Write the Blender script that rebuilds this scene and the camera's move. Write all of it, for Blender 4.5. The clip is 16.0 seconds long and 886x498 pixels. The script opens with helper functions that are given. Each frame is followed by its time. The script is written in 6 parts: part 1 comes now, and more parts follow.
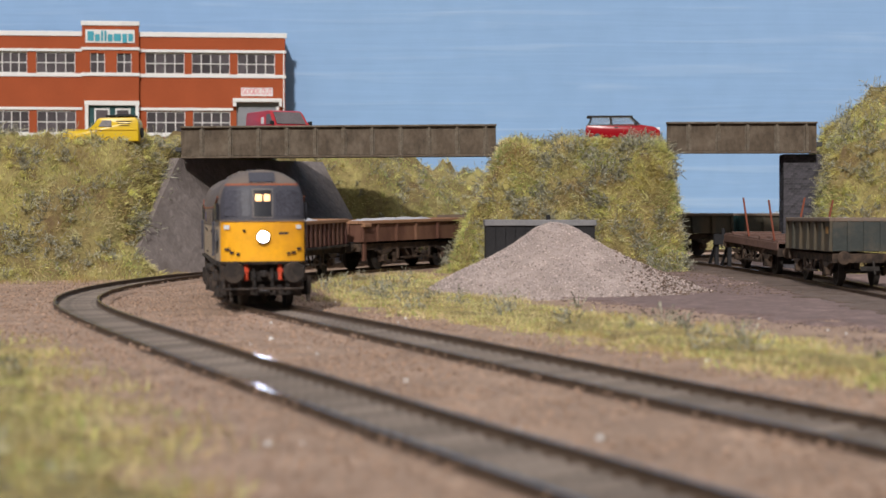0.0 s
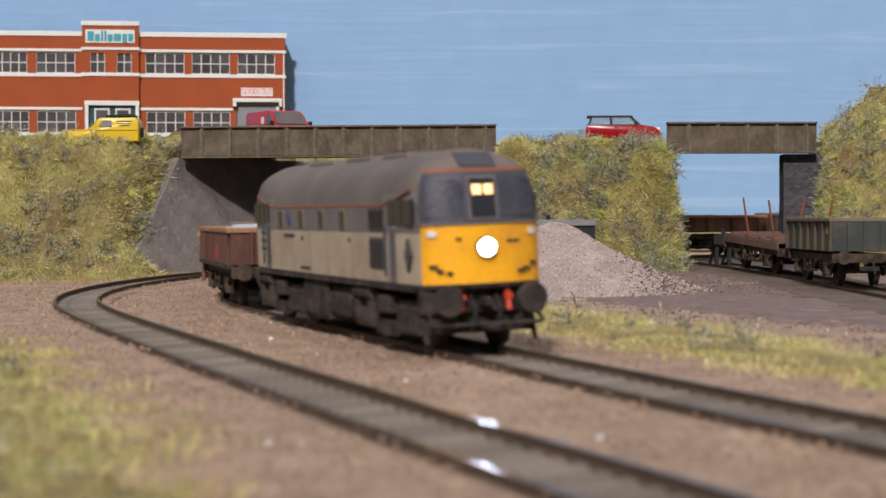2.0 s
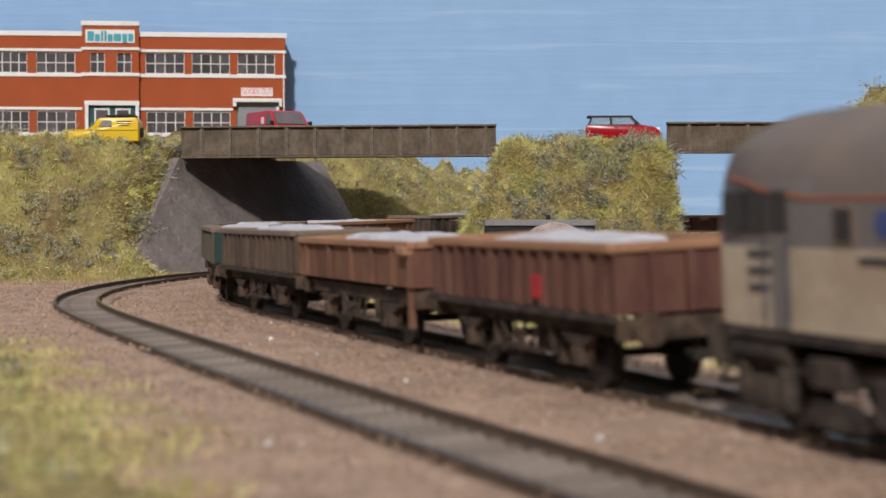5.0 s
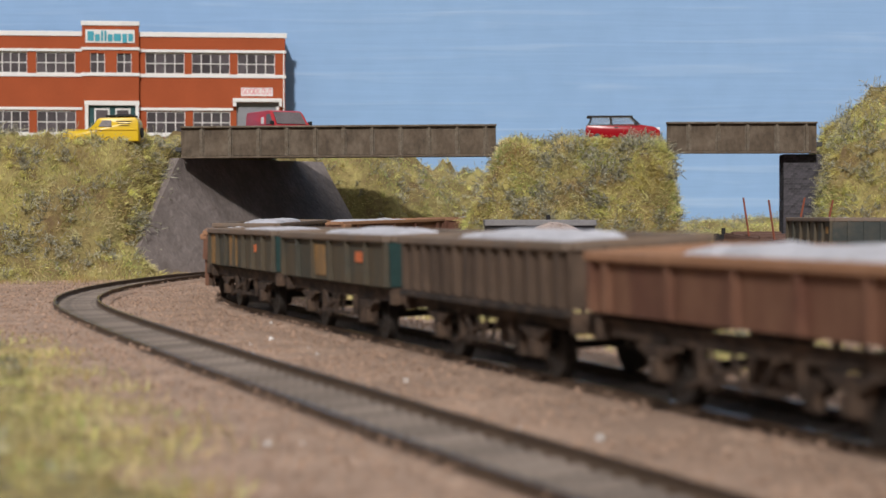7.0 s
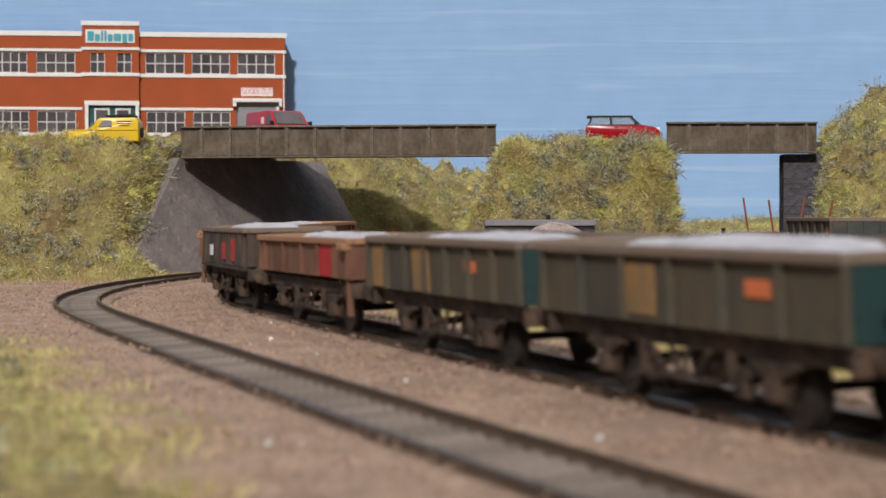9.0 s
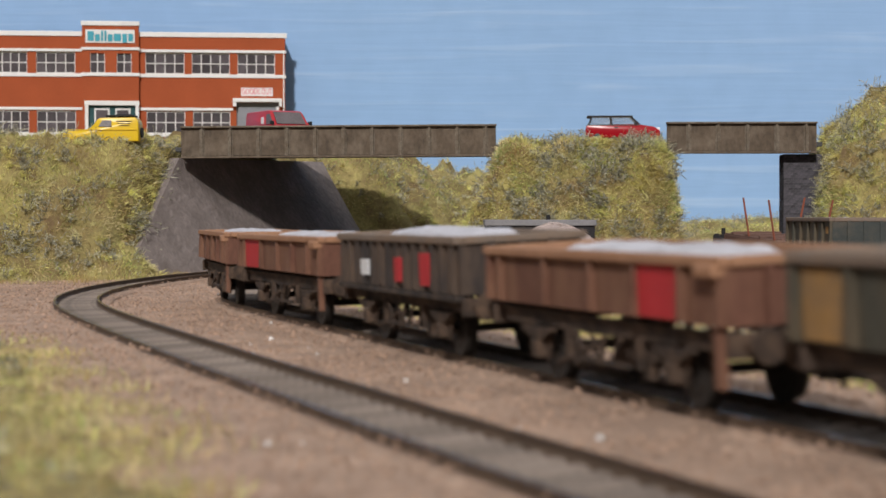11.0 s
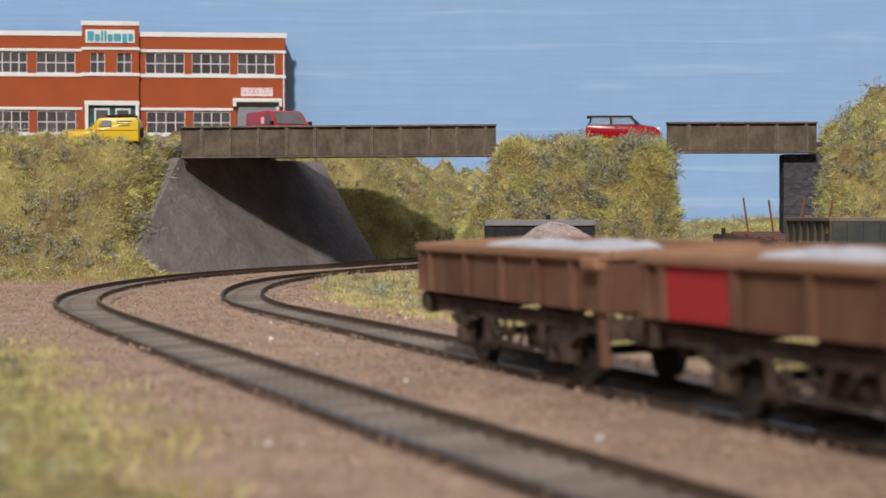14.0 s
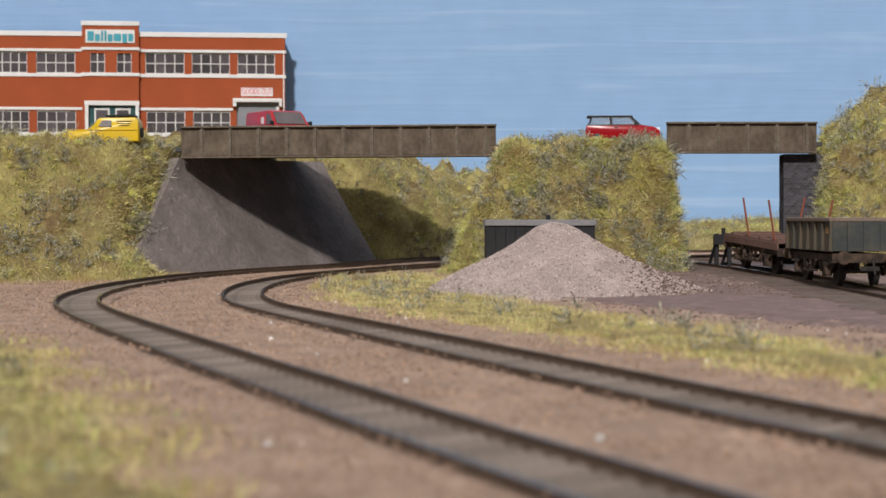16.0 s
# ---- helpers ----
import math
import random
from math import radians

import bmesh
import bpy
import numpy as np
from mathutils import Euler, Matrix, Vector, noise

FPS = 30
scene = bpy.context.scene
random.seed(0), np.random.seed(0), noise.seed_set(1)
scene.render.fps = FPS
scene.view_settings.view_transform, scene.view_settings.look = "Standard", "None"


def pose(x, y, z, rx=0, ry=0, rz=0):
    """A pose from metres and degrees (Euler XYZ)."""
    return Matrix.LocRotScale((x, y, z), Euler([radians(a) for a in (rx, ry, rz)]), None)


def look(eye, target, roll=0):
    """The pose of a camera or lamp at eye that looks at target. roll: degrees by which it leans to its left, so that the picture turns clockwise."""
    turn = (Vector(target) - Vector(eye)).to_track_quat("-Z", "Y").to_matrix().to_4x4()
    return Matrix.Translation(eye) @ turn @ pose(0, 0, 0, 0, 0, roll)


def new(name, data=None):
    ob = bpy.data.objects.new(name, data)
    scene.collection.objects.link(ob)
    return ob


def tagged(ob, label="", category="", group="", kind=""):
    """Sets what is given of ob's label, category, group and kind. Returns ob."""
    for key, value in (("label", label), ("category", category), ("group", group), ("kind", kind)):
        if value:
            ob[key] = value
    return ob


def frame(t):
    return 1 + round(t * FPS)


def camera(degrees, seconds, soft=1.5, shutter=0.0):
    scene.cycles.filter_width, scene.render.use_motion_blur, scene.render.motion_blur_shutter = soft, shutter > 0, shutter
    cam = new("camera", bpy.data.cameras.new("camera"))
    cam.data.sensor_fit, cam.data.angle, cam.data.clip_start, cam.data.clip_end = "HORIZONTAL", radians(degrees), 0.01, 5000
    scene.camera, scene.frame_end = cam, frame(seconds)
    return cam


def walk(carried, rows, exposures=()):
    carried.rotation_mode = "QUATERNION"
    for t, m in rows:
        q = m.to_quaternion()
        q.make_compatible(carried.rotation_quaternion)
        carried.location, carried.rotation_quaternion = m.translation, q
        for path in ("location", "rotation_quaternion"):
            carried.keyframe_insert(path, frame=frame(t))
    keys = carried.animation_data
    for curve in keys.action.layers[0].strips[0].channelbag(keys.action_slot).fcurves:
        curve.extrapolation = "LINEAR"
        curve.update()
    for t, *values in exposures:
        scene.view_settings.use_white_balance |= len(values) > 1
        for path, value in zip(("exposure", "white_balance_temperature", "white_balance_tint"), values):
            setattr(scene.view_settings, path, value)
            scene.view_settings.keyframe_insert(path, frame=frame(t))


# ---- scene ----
cam = camera(26.0, 16.0, soft=1.5, shutter=0.5)
cam.data.dof.use_dof = True
cam.data.dof.focus_distance = 1.15
cam.data.dof.aperture_fstop = 36.0
EYE = pose(0, 0, 0.0383, 90 - 0.9953, 0, 0)
walk(cam, [(0, EYE), (16, EYE)], exposures=[(0, 0.0), (16, 0.0)])

# ---- world, lamp ----
world = bpy.data.worlds.new("hall_light")
scene.world = world
world.use_nodes = True
wn = world.node_tree.nodes["Background"]
wn.inputs["Strength"].default_value = 0.52
# the hall is bright overhead and dim towards the floor
wt = world.node_tree
wc = wt.nodes.new("ShaderNodeTexCoord")
wz = wt.nodes.new("ShaderNodeSeparateXYZ")
wr = wt.nodes.new("ShaderNodeValToRGB")
wt.links.new(wc.outputs["Generated"], wz.inputs[0])
wt.links.new(wz.outputs["Z"], wr.inputs[0])
wr.color_ramp.elements[0].position, wr.color_ramp.elements[0].color = 0.0, (0.10, 0.098, 0.098, 1)
wr.color_ramp.elements[1].position, wr.color_ramp.elements[1].color = 1.0, (1.42, 1.40, 1.42, 1)
wt.links.new(wr.outputs[0], wn.inputs["Color"])
lamp = new("layout_lamp", bpy.data.lights.new("layout_lamp", "SUN"))
lamp.data.energy, lamp.data.angle, lamp.data.color = 3.05, radians(3.5), (1.0, 0.95, 0.91)
lamp.matrix_world = look((-0.42, -0.9, 1.34), (-0.10, 1.25, 0.03))


# ---- materials ----
def material(name, base, rough=0.8, metal=0.0, vary=0.25, scale=60.0, grain=900.0, bump=0.15, dirt=None,
             dirt_amount=0.4, island=0.0, objrand=0.0, spec=0.3, streak=0.0):
    """A weathered painted or earthy surface: base colour, blotches, fine grain, bump."""
    m = bpy.data.materials.new(name)
    m.use_nodes = True
    t = m.node_tree
    n, l = t.nodes, t.links
    b = n["Principled BSDF"]
    b.inputs["Roughness"].default_value = rough
    b.inputs["Metallic"].default_value = metal
    b.inputs["Specular IOR Level"].default_value = spec
    tc = n.new("ShaderNodeTexCoord")
    mp = n.new("ShaderNodeMapping")
    mp.inputs["Scale"].default_value = (1, 1, 1 - streak)
    l.new(tc.outputs["Object"], mp.inputs["Vector"])
    big = n.new("ShaderNodeTexNoise")
    big.inputs["Scale"].default_value, big.inputs["Detail"].default_value = scale, 5
    fine = n.new("ShaderNodeTexNoise")
    fine.inputs["Scale"].default_value, fine.inputs["Detail"].default_value = grain, 3
    l.new(mp.outputs["Vector"], big.inputs["Vector"])
    l.new(mp.outputs["Vector"], fine.inputs["Vector"])
    add = n.new("ShaderNodeMath")
    add.operation = "ADD"
    l.new(big.outputs["Fac"], add.inputs[0])
    l.new(fine.outputs["Fac"], add.inputs[1])
    val = n.new("ShaderNodeMapRange")
    val.inputs["From Min"].default_value, val.inputs["From Max"].default_value = 0.65, 1.35
    val.inputs["To Min"].default_value, val.inputs["To Max"].default_value = 1 - vary, 1 + vary
    l.new(add.outputs[0], val.inputs["Value"])
    hsv = n.new("ShaderNodeHueSaturation")
    hsv.inputs["Color"].default_value = (*base, 1)
    out = val.outputs[0]
    for amount, node, sock in ((island, "ShaderNodeNewGeometry", "Random Per Island"), (objrand, "ShaderNodeObjectInfo", "Random")):
        if amount:
            g = n.new(node)
            r = n.new("ShaderNodeMapRange")
            r.inputs["To Min"].default_value, r.inputs["To Max"].default_value = 1 - amount, 1 + amount
            l.new(g.outputs[sock], r.inputs["Value"])
            mu = n.new("ShaderNodeMath")
            mu.operation = "MULTIPLY"
            l.new(out, mu.inputs[0])
            l.new(r.outputs[0], mu.inputs[1])
            out = mu.outputs[0]
    l.new(out, hsv.inputs["Value"])
    col = hsv.outputs["Color"]
    if dirt:
        mx = n.new("ShaderNodeMix")
        mx.data_type = "RGBA"
        blot = n.new("ShaderNodeTexNoise")
        blot.inputs["Scale"].default_value, blot.inputs["Detail"].default_value = scale * 1.7, 6
        blot.inputs["Roughness"].default_value = 0.65
        l.new(mp.outputs["Vector"], blot.inputs["Vector"])
        ramp = n.new("ShaderNodeMapRange")
        ramp.inputs["From Min"].default_value, ramp.inputs["From Max"].default_value = 0.52 - dirt_amount * 0.35, 0.8 - dirt_amount * 0.3
        l.new(blot.outputs["Fac"], ramp.inputs["Value"])
        l.new(ramp.outputs[0], mx.inputs["Factor"])
        l.new(col, mx.inputs["A"])
        mx.inputs["B"].default_value = (*dirt, 1)
        col = mx.outputs["Result"]
    l.new(col, b.inputs["Base Color"])
    if bump:
        bp = n.new("ShaderNodeBump")
        bp.inputs["Strength"].default_value, bp.inputs["Distance"].default_value = bump, 0.0006
        l.new(add.outputs[0], bp.inputs["Height"])
        l.new(bp.outputs["Normal"], b.inputs["Normal"])
    return m


def glow(name, colour, strength):
    m = bpy.data.materials.new(name)
    m.use_nodes = True
    b = m.node_tree.nodes["Principled BSDF"]
    b.inputs["Base Color"].default_value = (*colour, 1)
    b.inputs["Emission Color"].default_value = (*colour, 1)
    b.inputs["Emission Strength"].default_value = strength
    return m


M_GROUND = material("ballast_earth", (0.365, 0.254, 0.188), 0.95, vary=0.36, scale=45, grain=420, bump=1.0, dirt=(0.26, 0.178, 0.132), dirt_amount=0.2)
M_DARKEARTH = material("dark_siding_earth", (0.120, 0.087, 0.070), 0.95, vary=0.35, scale=50, grain=520, bump=0.9, dirt=(0.19, 0.14, 0.12), dirt_amount=0.3)
M_BED = material("track_bed", (0.150, 0.122, 0.102), 0.95, vary=0.25, scale=60, grain=900, bump=0.5, dirt=(0.165, 0.13, 0.105))
M_YARD = material("yard_earth", (0.235, 0.165, 0.152), 0.95, vary=0.45, scale=70, grain=380, bump=1.0, dirt=(0.16, 0.11, 0.10))
M_STONE = material("ballast_stone", (0.38, 0.26, 0.19), 0.95, vary=0.2, scale=200, island=0.42, bump=0)
M_RAIL = material("rail_steel", (0.105, 0.070, 0.048), 0.7, 0.1, vary=0.3, scale=80, bump=0.1)
M_RAILTOP = material("rail_head", (0.19, 0.155, 0.13), 0.20, 1.0, vary=0.25, scale=60, bump=0)
M_SLEEPER = material("sleeper", (0.205, 0.168, 0.142), 0.85, vary=0.35, scale=300, objrand=0.25, bump=0.2)
M_TURF = material("turf", (0.29, 0.25, 0.095), 0.95, vary=0.45, scale=35, grain=500, bump=0.6, dirt=(0.15, 0.10, 0.05), dirt_amount=0.4)
M_GREEN = material("green_grass", (0.30, 0.39, 0.11), 0.75, vary=0.4, scale=26, grain=80, island=0.45, bump=0, dirt=(0.44, 0.46, 0.17), dirt_amount=0.45)
M_GRASS = material("static_grass", (0.42, 0.40, 0.18), 0.75, vary=0.35, scale=22, grain=60, island=0.4, bump=0, dirt=(0.33, 0.22, 0.07), dirt_amount=0.5)
M_SCRUB = material("scrub", (0.13, 0.125, 0.085), 0.8, vary=0.4, scale=200, grain=300, island=0.7, bump=0, dirt=(0.52, 0.50, 0.39), dirt_amount=0.42)
M_CONCRETE = material("render_wall", (0.235, 0.200, 0.188), 0.9, vary=0.28, scale=30, grain=330, bump=1.0, dirt=(0.15, 0.125, 0.115), dirt_amount=0.32)
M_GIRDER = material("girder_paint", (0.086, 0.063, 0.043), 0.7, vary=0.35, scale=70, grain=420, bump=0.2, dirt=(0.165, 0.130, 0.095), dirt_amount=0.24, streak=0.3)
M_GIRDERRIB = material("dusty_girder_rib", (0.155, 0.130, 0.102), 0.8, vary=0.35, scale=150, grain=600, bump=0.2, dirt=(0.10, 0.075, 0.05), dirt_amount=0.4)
M_DARKBRICK = material("engineering_brick", (0.075, 0.07, 0.08), 0.8, vary=0.3, scale=90, objrand=0.35, bump=0.2)
M_MORTAR = material("mortar", (0.10, 0.095, 0.10), 0.9, vary=0.2)
M_ROAD = material("road_tarmac", (0.07, 0.07, 0.07), 0.9, vary=0.25)
M_PILE = material("stone_heap", (0.40, 0.325, 0.30), 0.95, vary=0.3, scale=60, grain=1100, bump=0.8, dirt=(0.3, 0.24, 0.21), dirt_amount=0.3)
M_CHIP = material("stone_chip", (0.45, 0.37, 0.34), 0.95, vary=0.2, scale=200, island=0.55, bump=0)
M_SKY = material("painted_sky", (0.245, 0.40, 0.64), 0.75, vary=0.05, scale=3, grain=40, bump=0.1)
M_SKY.node_tree.nodes["Principled BSDF"].inputs["Specular IOR Level"].default_value = 0.45


def brushed(m):
    """Long level brush strokes in the paint."""
    n, l = m.node_tree.nodes, m.node_tree.links
    b = n["Principled BSDF"]
    tc, mp, no, ra, mx, bp = (n.new("ShaderNode" + k) for k in ("TexCoord", "Mapping", "TexNoise", "MapRange", "Mix", "Bump"))
    mp.inputs["Scale"].default_value, mp.inputs["Rotation"].default_value = (5, 1, 125), (0, radians(3), 0)
    no.inputs["Scale"].default_value, no.inputs["Detail"].default_value, no.inputs["Distortion"].default_value = 1.0, 6, 0.6
    l.new(tc.outputs["Object"], mp.inputs["Vector"])
    l.new(mp.outputs["Vector"], no.inputs["Vector"])
    ra.inputs["From Min"].default_value, ra.inputs["From Max"].default_value, ra.inputs["To Max"].default_value = 0.54, 0.82, 0.42
    l.new(no.outputs["Fac"], ra.inputs["Value"])
    mx.data_type = "RGBA"
    old = b.inputs["Base Color"].links[0].from_socket
    l.new(ra.outputs[0], mx.inputs["Factor"])
    l.new(old, mx.inputs["A"])
    mx.inputs["B"].default_value = (0.46, 0.59, 0.76, 1)
    l.new(mx.outputs["Result"], b.inputs["Base Color"])
    bp.inputs["Strength"].default_value, bp.inputs["Distance"].default_value = 0.35, 0.0012
    l.new(no.outputs["Fac"], bp.inputs["Height"])
    l.new(bp.outputs["Normal"], b.inputs["Normal"])


brushed(M_SKY)
M_BRICK = material("red_card_brick", (0.335, 0.075, 0.026), 0.85, vary=0.12, scale=40, grain=800, bump=0.05)
M_WHITE = material("white_trim", (0.72, 0.71, 0.70), 0.7, vary=0.1, scale=60, bump=0.05)
M_BLACK = material("black_paint", (0.02, 0.02, 0.022), 0.6, vary=0.3)


# ---- mesh helpers ----
def part(name, bm, mat, parent=None, label="", smooth=False):
    """Links a bmesh as one mesh object, under a thing or a part if one is given."""
    me = bpy.data.meshes.new(name)
    bmesh.ops.recalc_face_normals(bm, faces=bm.faces)
    bm.to_mesh(me)
    bm.free()
    for mm in (mat if isinstance(mat, (list, tuple)) else [mat]):
        me.materials.append(mm)
    if smooth:
        for p in me.polygons:
            p.use_smooth = True
    ob = new(name, me)
    if parent:
        ob.parent = parent
    if label:
        tagged(ob, label)
    return ob


def raw(name, verts, faces, mat, parent=None, label="", smooth=False):
    me = bpy.data.meshes.new(name)
    me.from_pydata(verts, [], faces)
    me.update()
    me.materials.append(mat)
    if smooth:
        for p in me.polygons:
            p.use_smooth = True
    ob = new(name, me)
    if parent:
        ob.parent = parent
    if label:
        tagged(ob, label)
    return ob


def empty(name, label, category, group="", m=None, kind=""):
    ob = new(name)
    ob.empty_display_size = 0.01
    tagged(ob, label, category, group, kind)
    if m is not None:
        ob.matrix_basis = m
    return ob


def box(bm, x0, x1, y0, y1, z0, z1, bev=0.0, mi=0):
    vs = [bm.verts.new((x, y, z)) for x in (x0, x1) for y in (y0, y1) for z in (z0, z1)]
    fs = [bm.faces.new([vs[i] for i in f]) for f in ((0, 1, 3, 2), (4, 6, 7, 5), (0, 4, 5, 1), (2, 3, 7, 6), (0, 2, 6, 4), (1, 5, 7, 3))]
    for f in fs:
        f.material_index = mi
    if bev:
        bmesh.ops.bevel(bm, geom=list({e for f in fs for e in f.edges}), offset=bev, segments=2, affect="EDGES", profile=0.5)
    return bm


def boxes(*dims, bev=0.0):
    bm = bmesh.new()
    for d in dims:
        box(bm, *d, bev=bev)
    return bm


def cyl(bm, p, q, r, r2=None, seg=14):
    p, q = Vector(p), Vector(q)
    d = q - p
    m = Matrix.Translation((p + q) / 2) @ d.to_track_quat("Z", "Y").to_matrix().to_4x4()
    bmesh.ops.create_cone(bm, cap_ends=True, segments=seg, radius1=r, radius2=r if r2 is None else r2, depth=d.length, matrix=m)
    return bm


def cyls(*dims, seg=14):
    bm = bmesh.new()
    for d in dims:
        cyl(bm, *d, seg=seg)
    return bm


def extrude_profile(bm, pts, y0, y1, axis="y"):
    """A closed profile (a, z) swept from y0 to y1."""
    ring = []
    for y in (y0, y1):
        ring.append([bm.verts.new((a, y, z) if axis == "y" else (y, a, z)) for a, z in pts])
    k = len(pts)
    for i in range(k):
        bm.faces.new((ring[0][i], ring[0][(i + 1) % k], ring[1][(i + 1) % k], ring[1][i]))
    bm.faces.new(ring[0][::-1])
    bm.faces.new(ring[1])
    return bm


def smooth01(t):
    t = min(1.0, max(0.0, t))
    return t * t * (3 - 2 * t)


def ground_z(y):
    """The board climbs a little towards the back."""
    return 0.0065 * smooth01((y - 0.85) / 0.55)


def piecewise(x, pts):
    if x <= pts[0][0]:
        return pts[0][1]
    for (a, va), (b, vb) in zip(pts, pts[1:]):
        if x <= b:
            return va + (vb - va) * (x - a) / (b - a)
    return pts[-1][1]


# ---- the railway lines ----
def line_points(nodes, step):
    """A smooth line through the nodes, at even steps: points and distances."""
    p = np.array(nodes, float)
    out = []
    for i in range(len(p) - 1):
        p0, p1, p2, p3 = p[max(i - 1, 0)], p[i], p[i + 1], p[min(i + 2, len(p) - 1)]
        d = np.linalg.norm(p2 - p1)
        m1 = (p2 - p0) / (d + np.linalg.norm(p1 - p0)) * d
        m2 = (p3 - p1) / (d + np.linalg.norm(p3 - p2)) * d
        for t in np.linspace(0, 1, 40, endpoint=False):
            out.append((2 * t**3 - 3 * t * t + 1) * p1 + (t**3 - 2 * t * t + t) * m1 + (3 * t * t - 2 * t**3) * p2 + (t**3 - t * t) * m2)
    out.append(p[-1])
    out = np.array(out)
    for _ in range(60):
        out[1:-1] = 0.25 * out[:-2] + 0.5 * out[1:-1] + 0.25 * out[2:]
    s = np.r_[0, np.cumsum(np.linalg.norm(np.diff(out, axis=0), axis=1))]
    even = np.arange(0, s[-1], step)
    return even, np.c_[np.interp(even, s, out[:, 0]), np.interp(even, s, out[:, 1])]


MAIN = [(0.6178, -1.3501), (0.4465, -0.8275), (0.2908, -0.3524), (0.1817, -0.0198), (0.1194, 0.1703), (0.0727, 0.3128), (0.0503, 0.3791), (0.0291, 0.4458),
        (0.0079, 0.5126), (-0.0133, 0.5792), (-0.0347, 0.6457), (-0.0558, 0.7123), (-0.0755, 0.7794), (-0.0883, 0.8481), (-0.0950, 0.9178), (-0.0944, 0.9878),
        (-0.0826, 1.0570), (-0.0583, 1.1187), (-0.0202, 1.1896), (0.0340, 1.2620), (0.0969, 1.3267), (0.1652, 1.3855), (0.2362, 1.4408), (0.3105, 1.4914),
        (0.5572, 1.5990), (0.8232, 1.6434), (1.0928, 1.6573), (1.3628, 1.6599), (1.6328, 1.6607), (1.9028, 1.6610), (2.1728, 1.6608), (2.4428, 1.6605),
        (2.7128, 1.6602)]
LOOP = [(0.5977, -1.3954), (0.4166, -0.8761), (0.2520, -0.4040), (0.1367, -0.0735), (0.0709, 0.1154), (0.0215, 0.2570), (-0.0021, 0.3229), (-0.0246, 0.3892),
        (-0.0475, 0.4554), (-0.0695, 0.5218), (-0.0913, 0.5883), (-0.1127, 0.6548), (-0.1331, 0.7215), (-0.1507, 0.7894), (-0.1623, 0.8585), (-0.1660, 0.9285),
        (-0.1604, 0.9983), (-0.1456, 1.0661), (-0.1182, 1.1294), (-0.0821, 1.1872), (-0.0640, 1.2138), (-0.0328, 1.2843), (0.0089, 1.3634), (0.0558, 1.4396),
        (0.1081, 1.5131), (0.1743, 1.5740), (0.2456, 1.6289), (0.3204, 1.6789), (0.5750, 1.7639), (0.8433, 1.7922), (1.1133, 1.7986)]
SIDING = [(.200, .45), (.206, .70), (.2065, .85), (.205, .93), (.2025, 1.03), (.196, 1.10), (.1835, 1.19), (.172, 1.26)]
RAIL_Z = 0.003
GAUGE = 0.0090


def cant(y):
    """The near track leans a few degrees towards the operator's side."""
    return radians(3.0) * (1 - smooth01((y - 0.45) / 0.5))


def on_line(nodes, s, cache={}):
    key = id(nodes)
    if key not in cache:
        cache[key] = line_points(nodes, 0.001)
    S, Q = cache[key]
    return Vector((float(np.interp(s, S, Q[:, 0])), float(np.interp(s, S, Q[:, 1]))))


def swept(pts, profile, z_of, lean=1.0):
    """Rail of a given cross-section (across, up) along plan points."""
    d = np.gradient(pts, axis=0)
    d /= np.linalg.norm(d, axis=1)[:, None]
    verts, faces, k = [], [], len(profile)
    for (x, y), (dx, dy) in zip(pts, d):
        for a, z in profile:
            verts.append((x + dy * a, y - dx * a, z_of(y) + z + a * lean * math.tan(cant(y))))
    for i in range(len(pts) - 1):
        for j in range(k):
            a, b = i * k + j, i * k + (j + 1) % k
            faces.append((a, b, b + k, a + k))
    return verts, faces


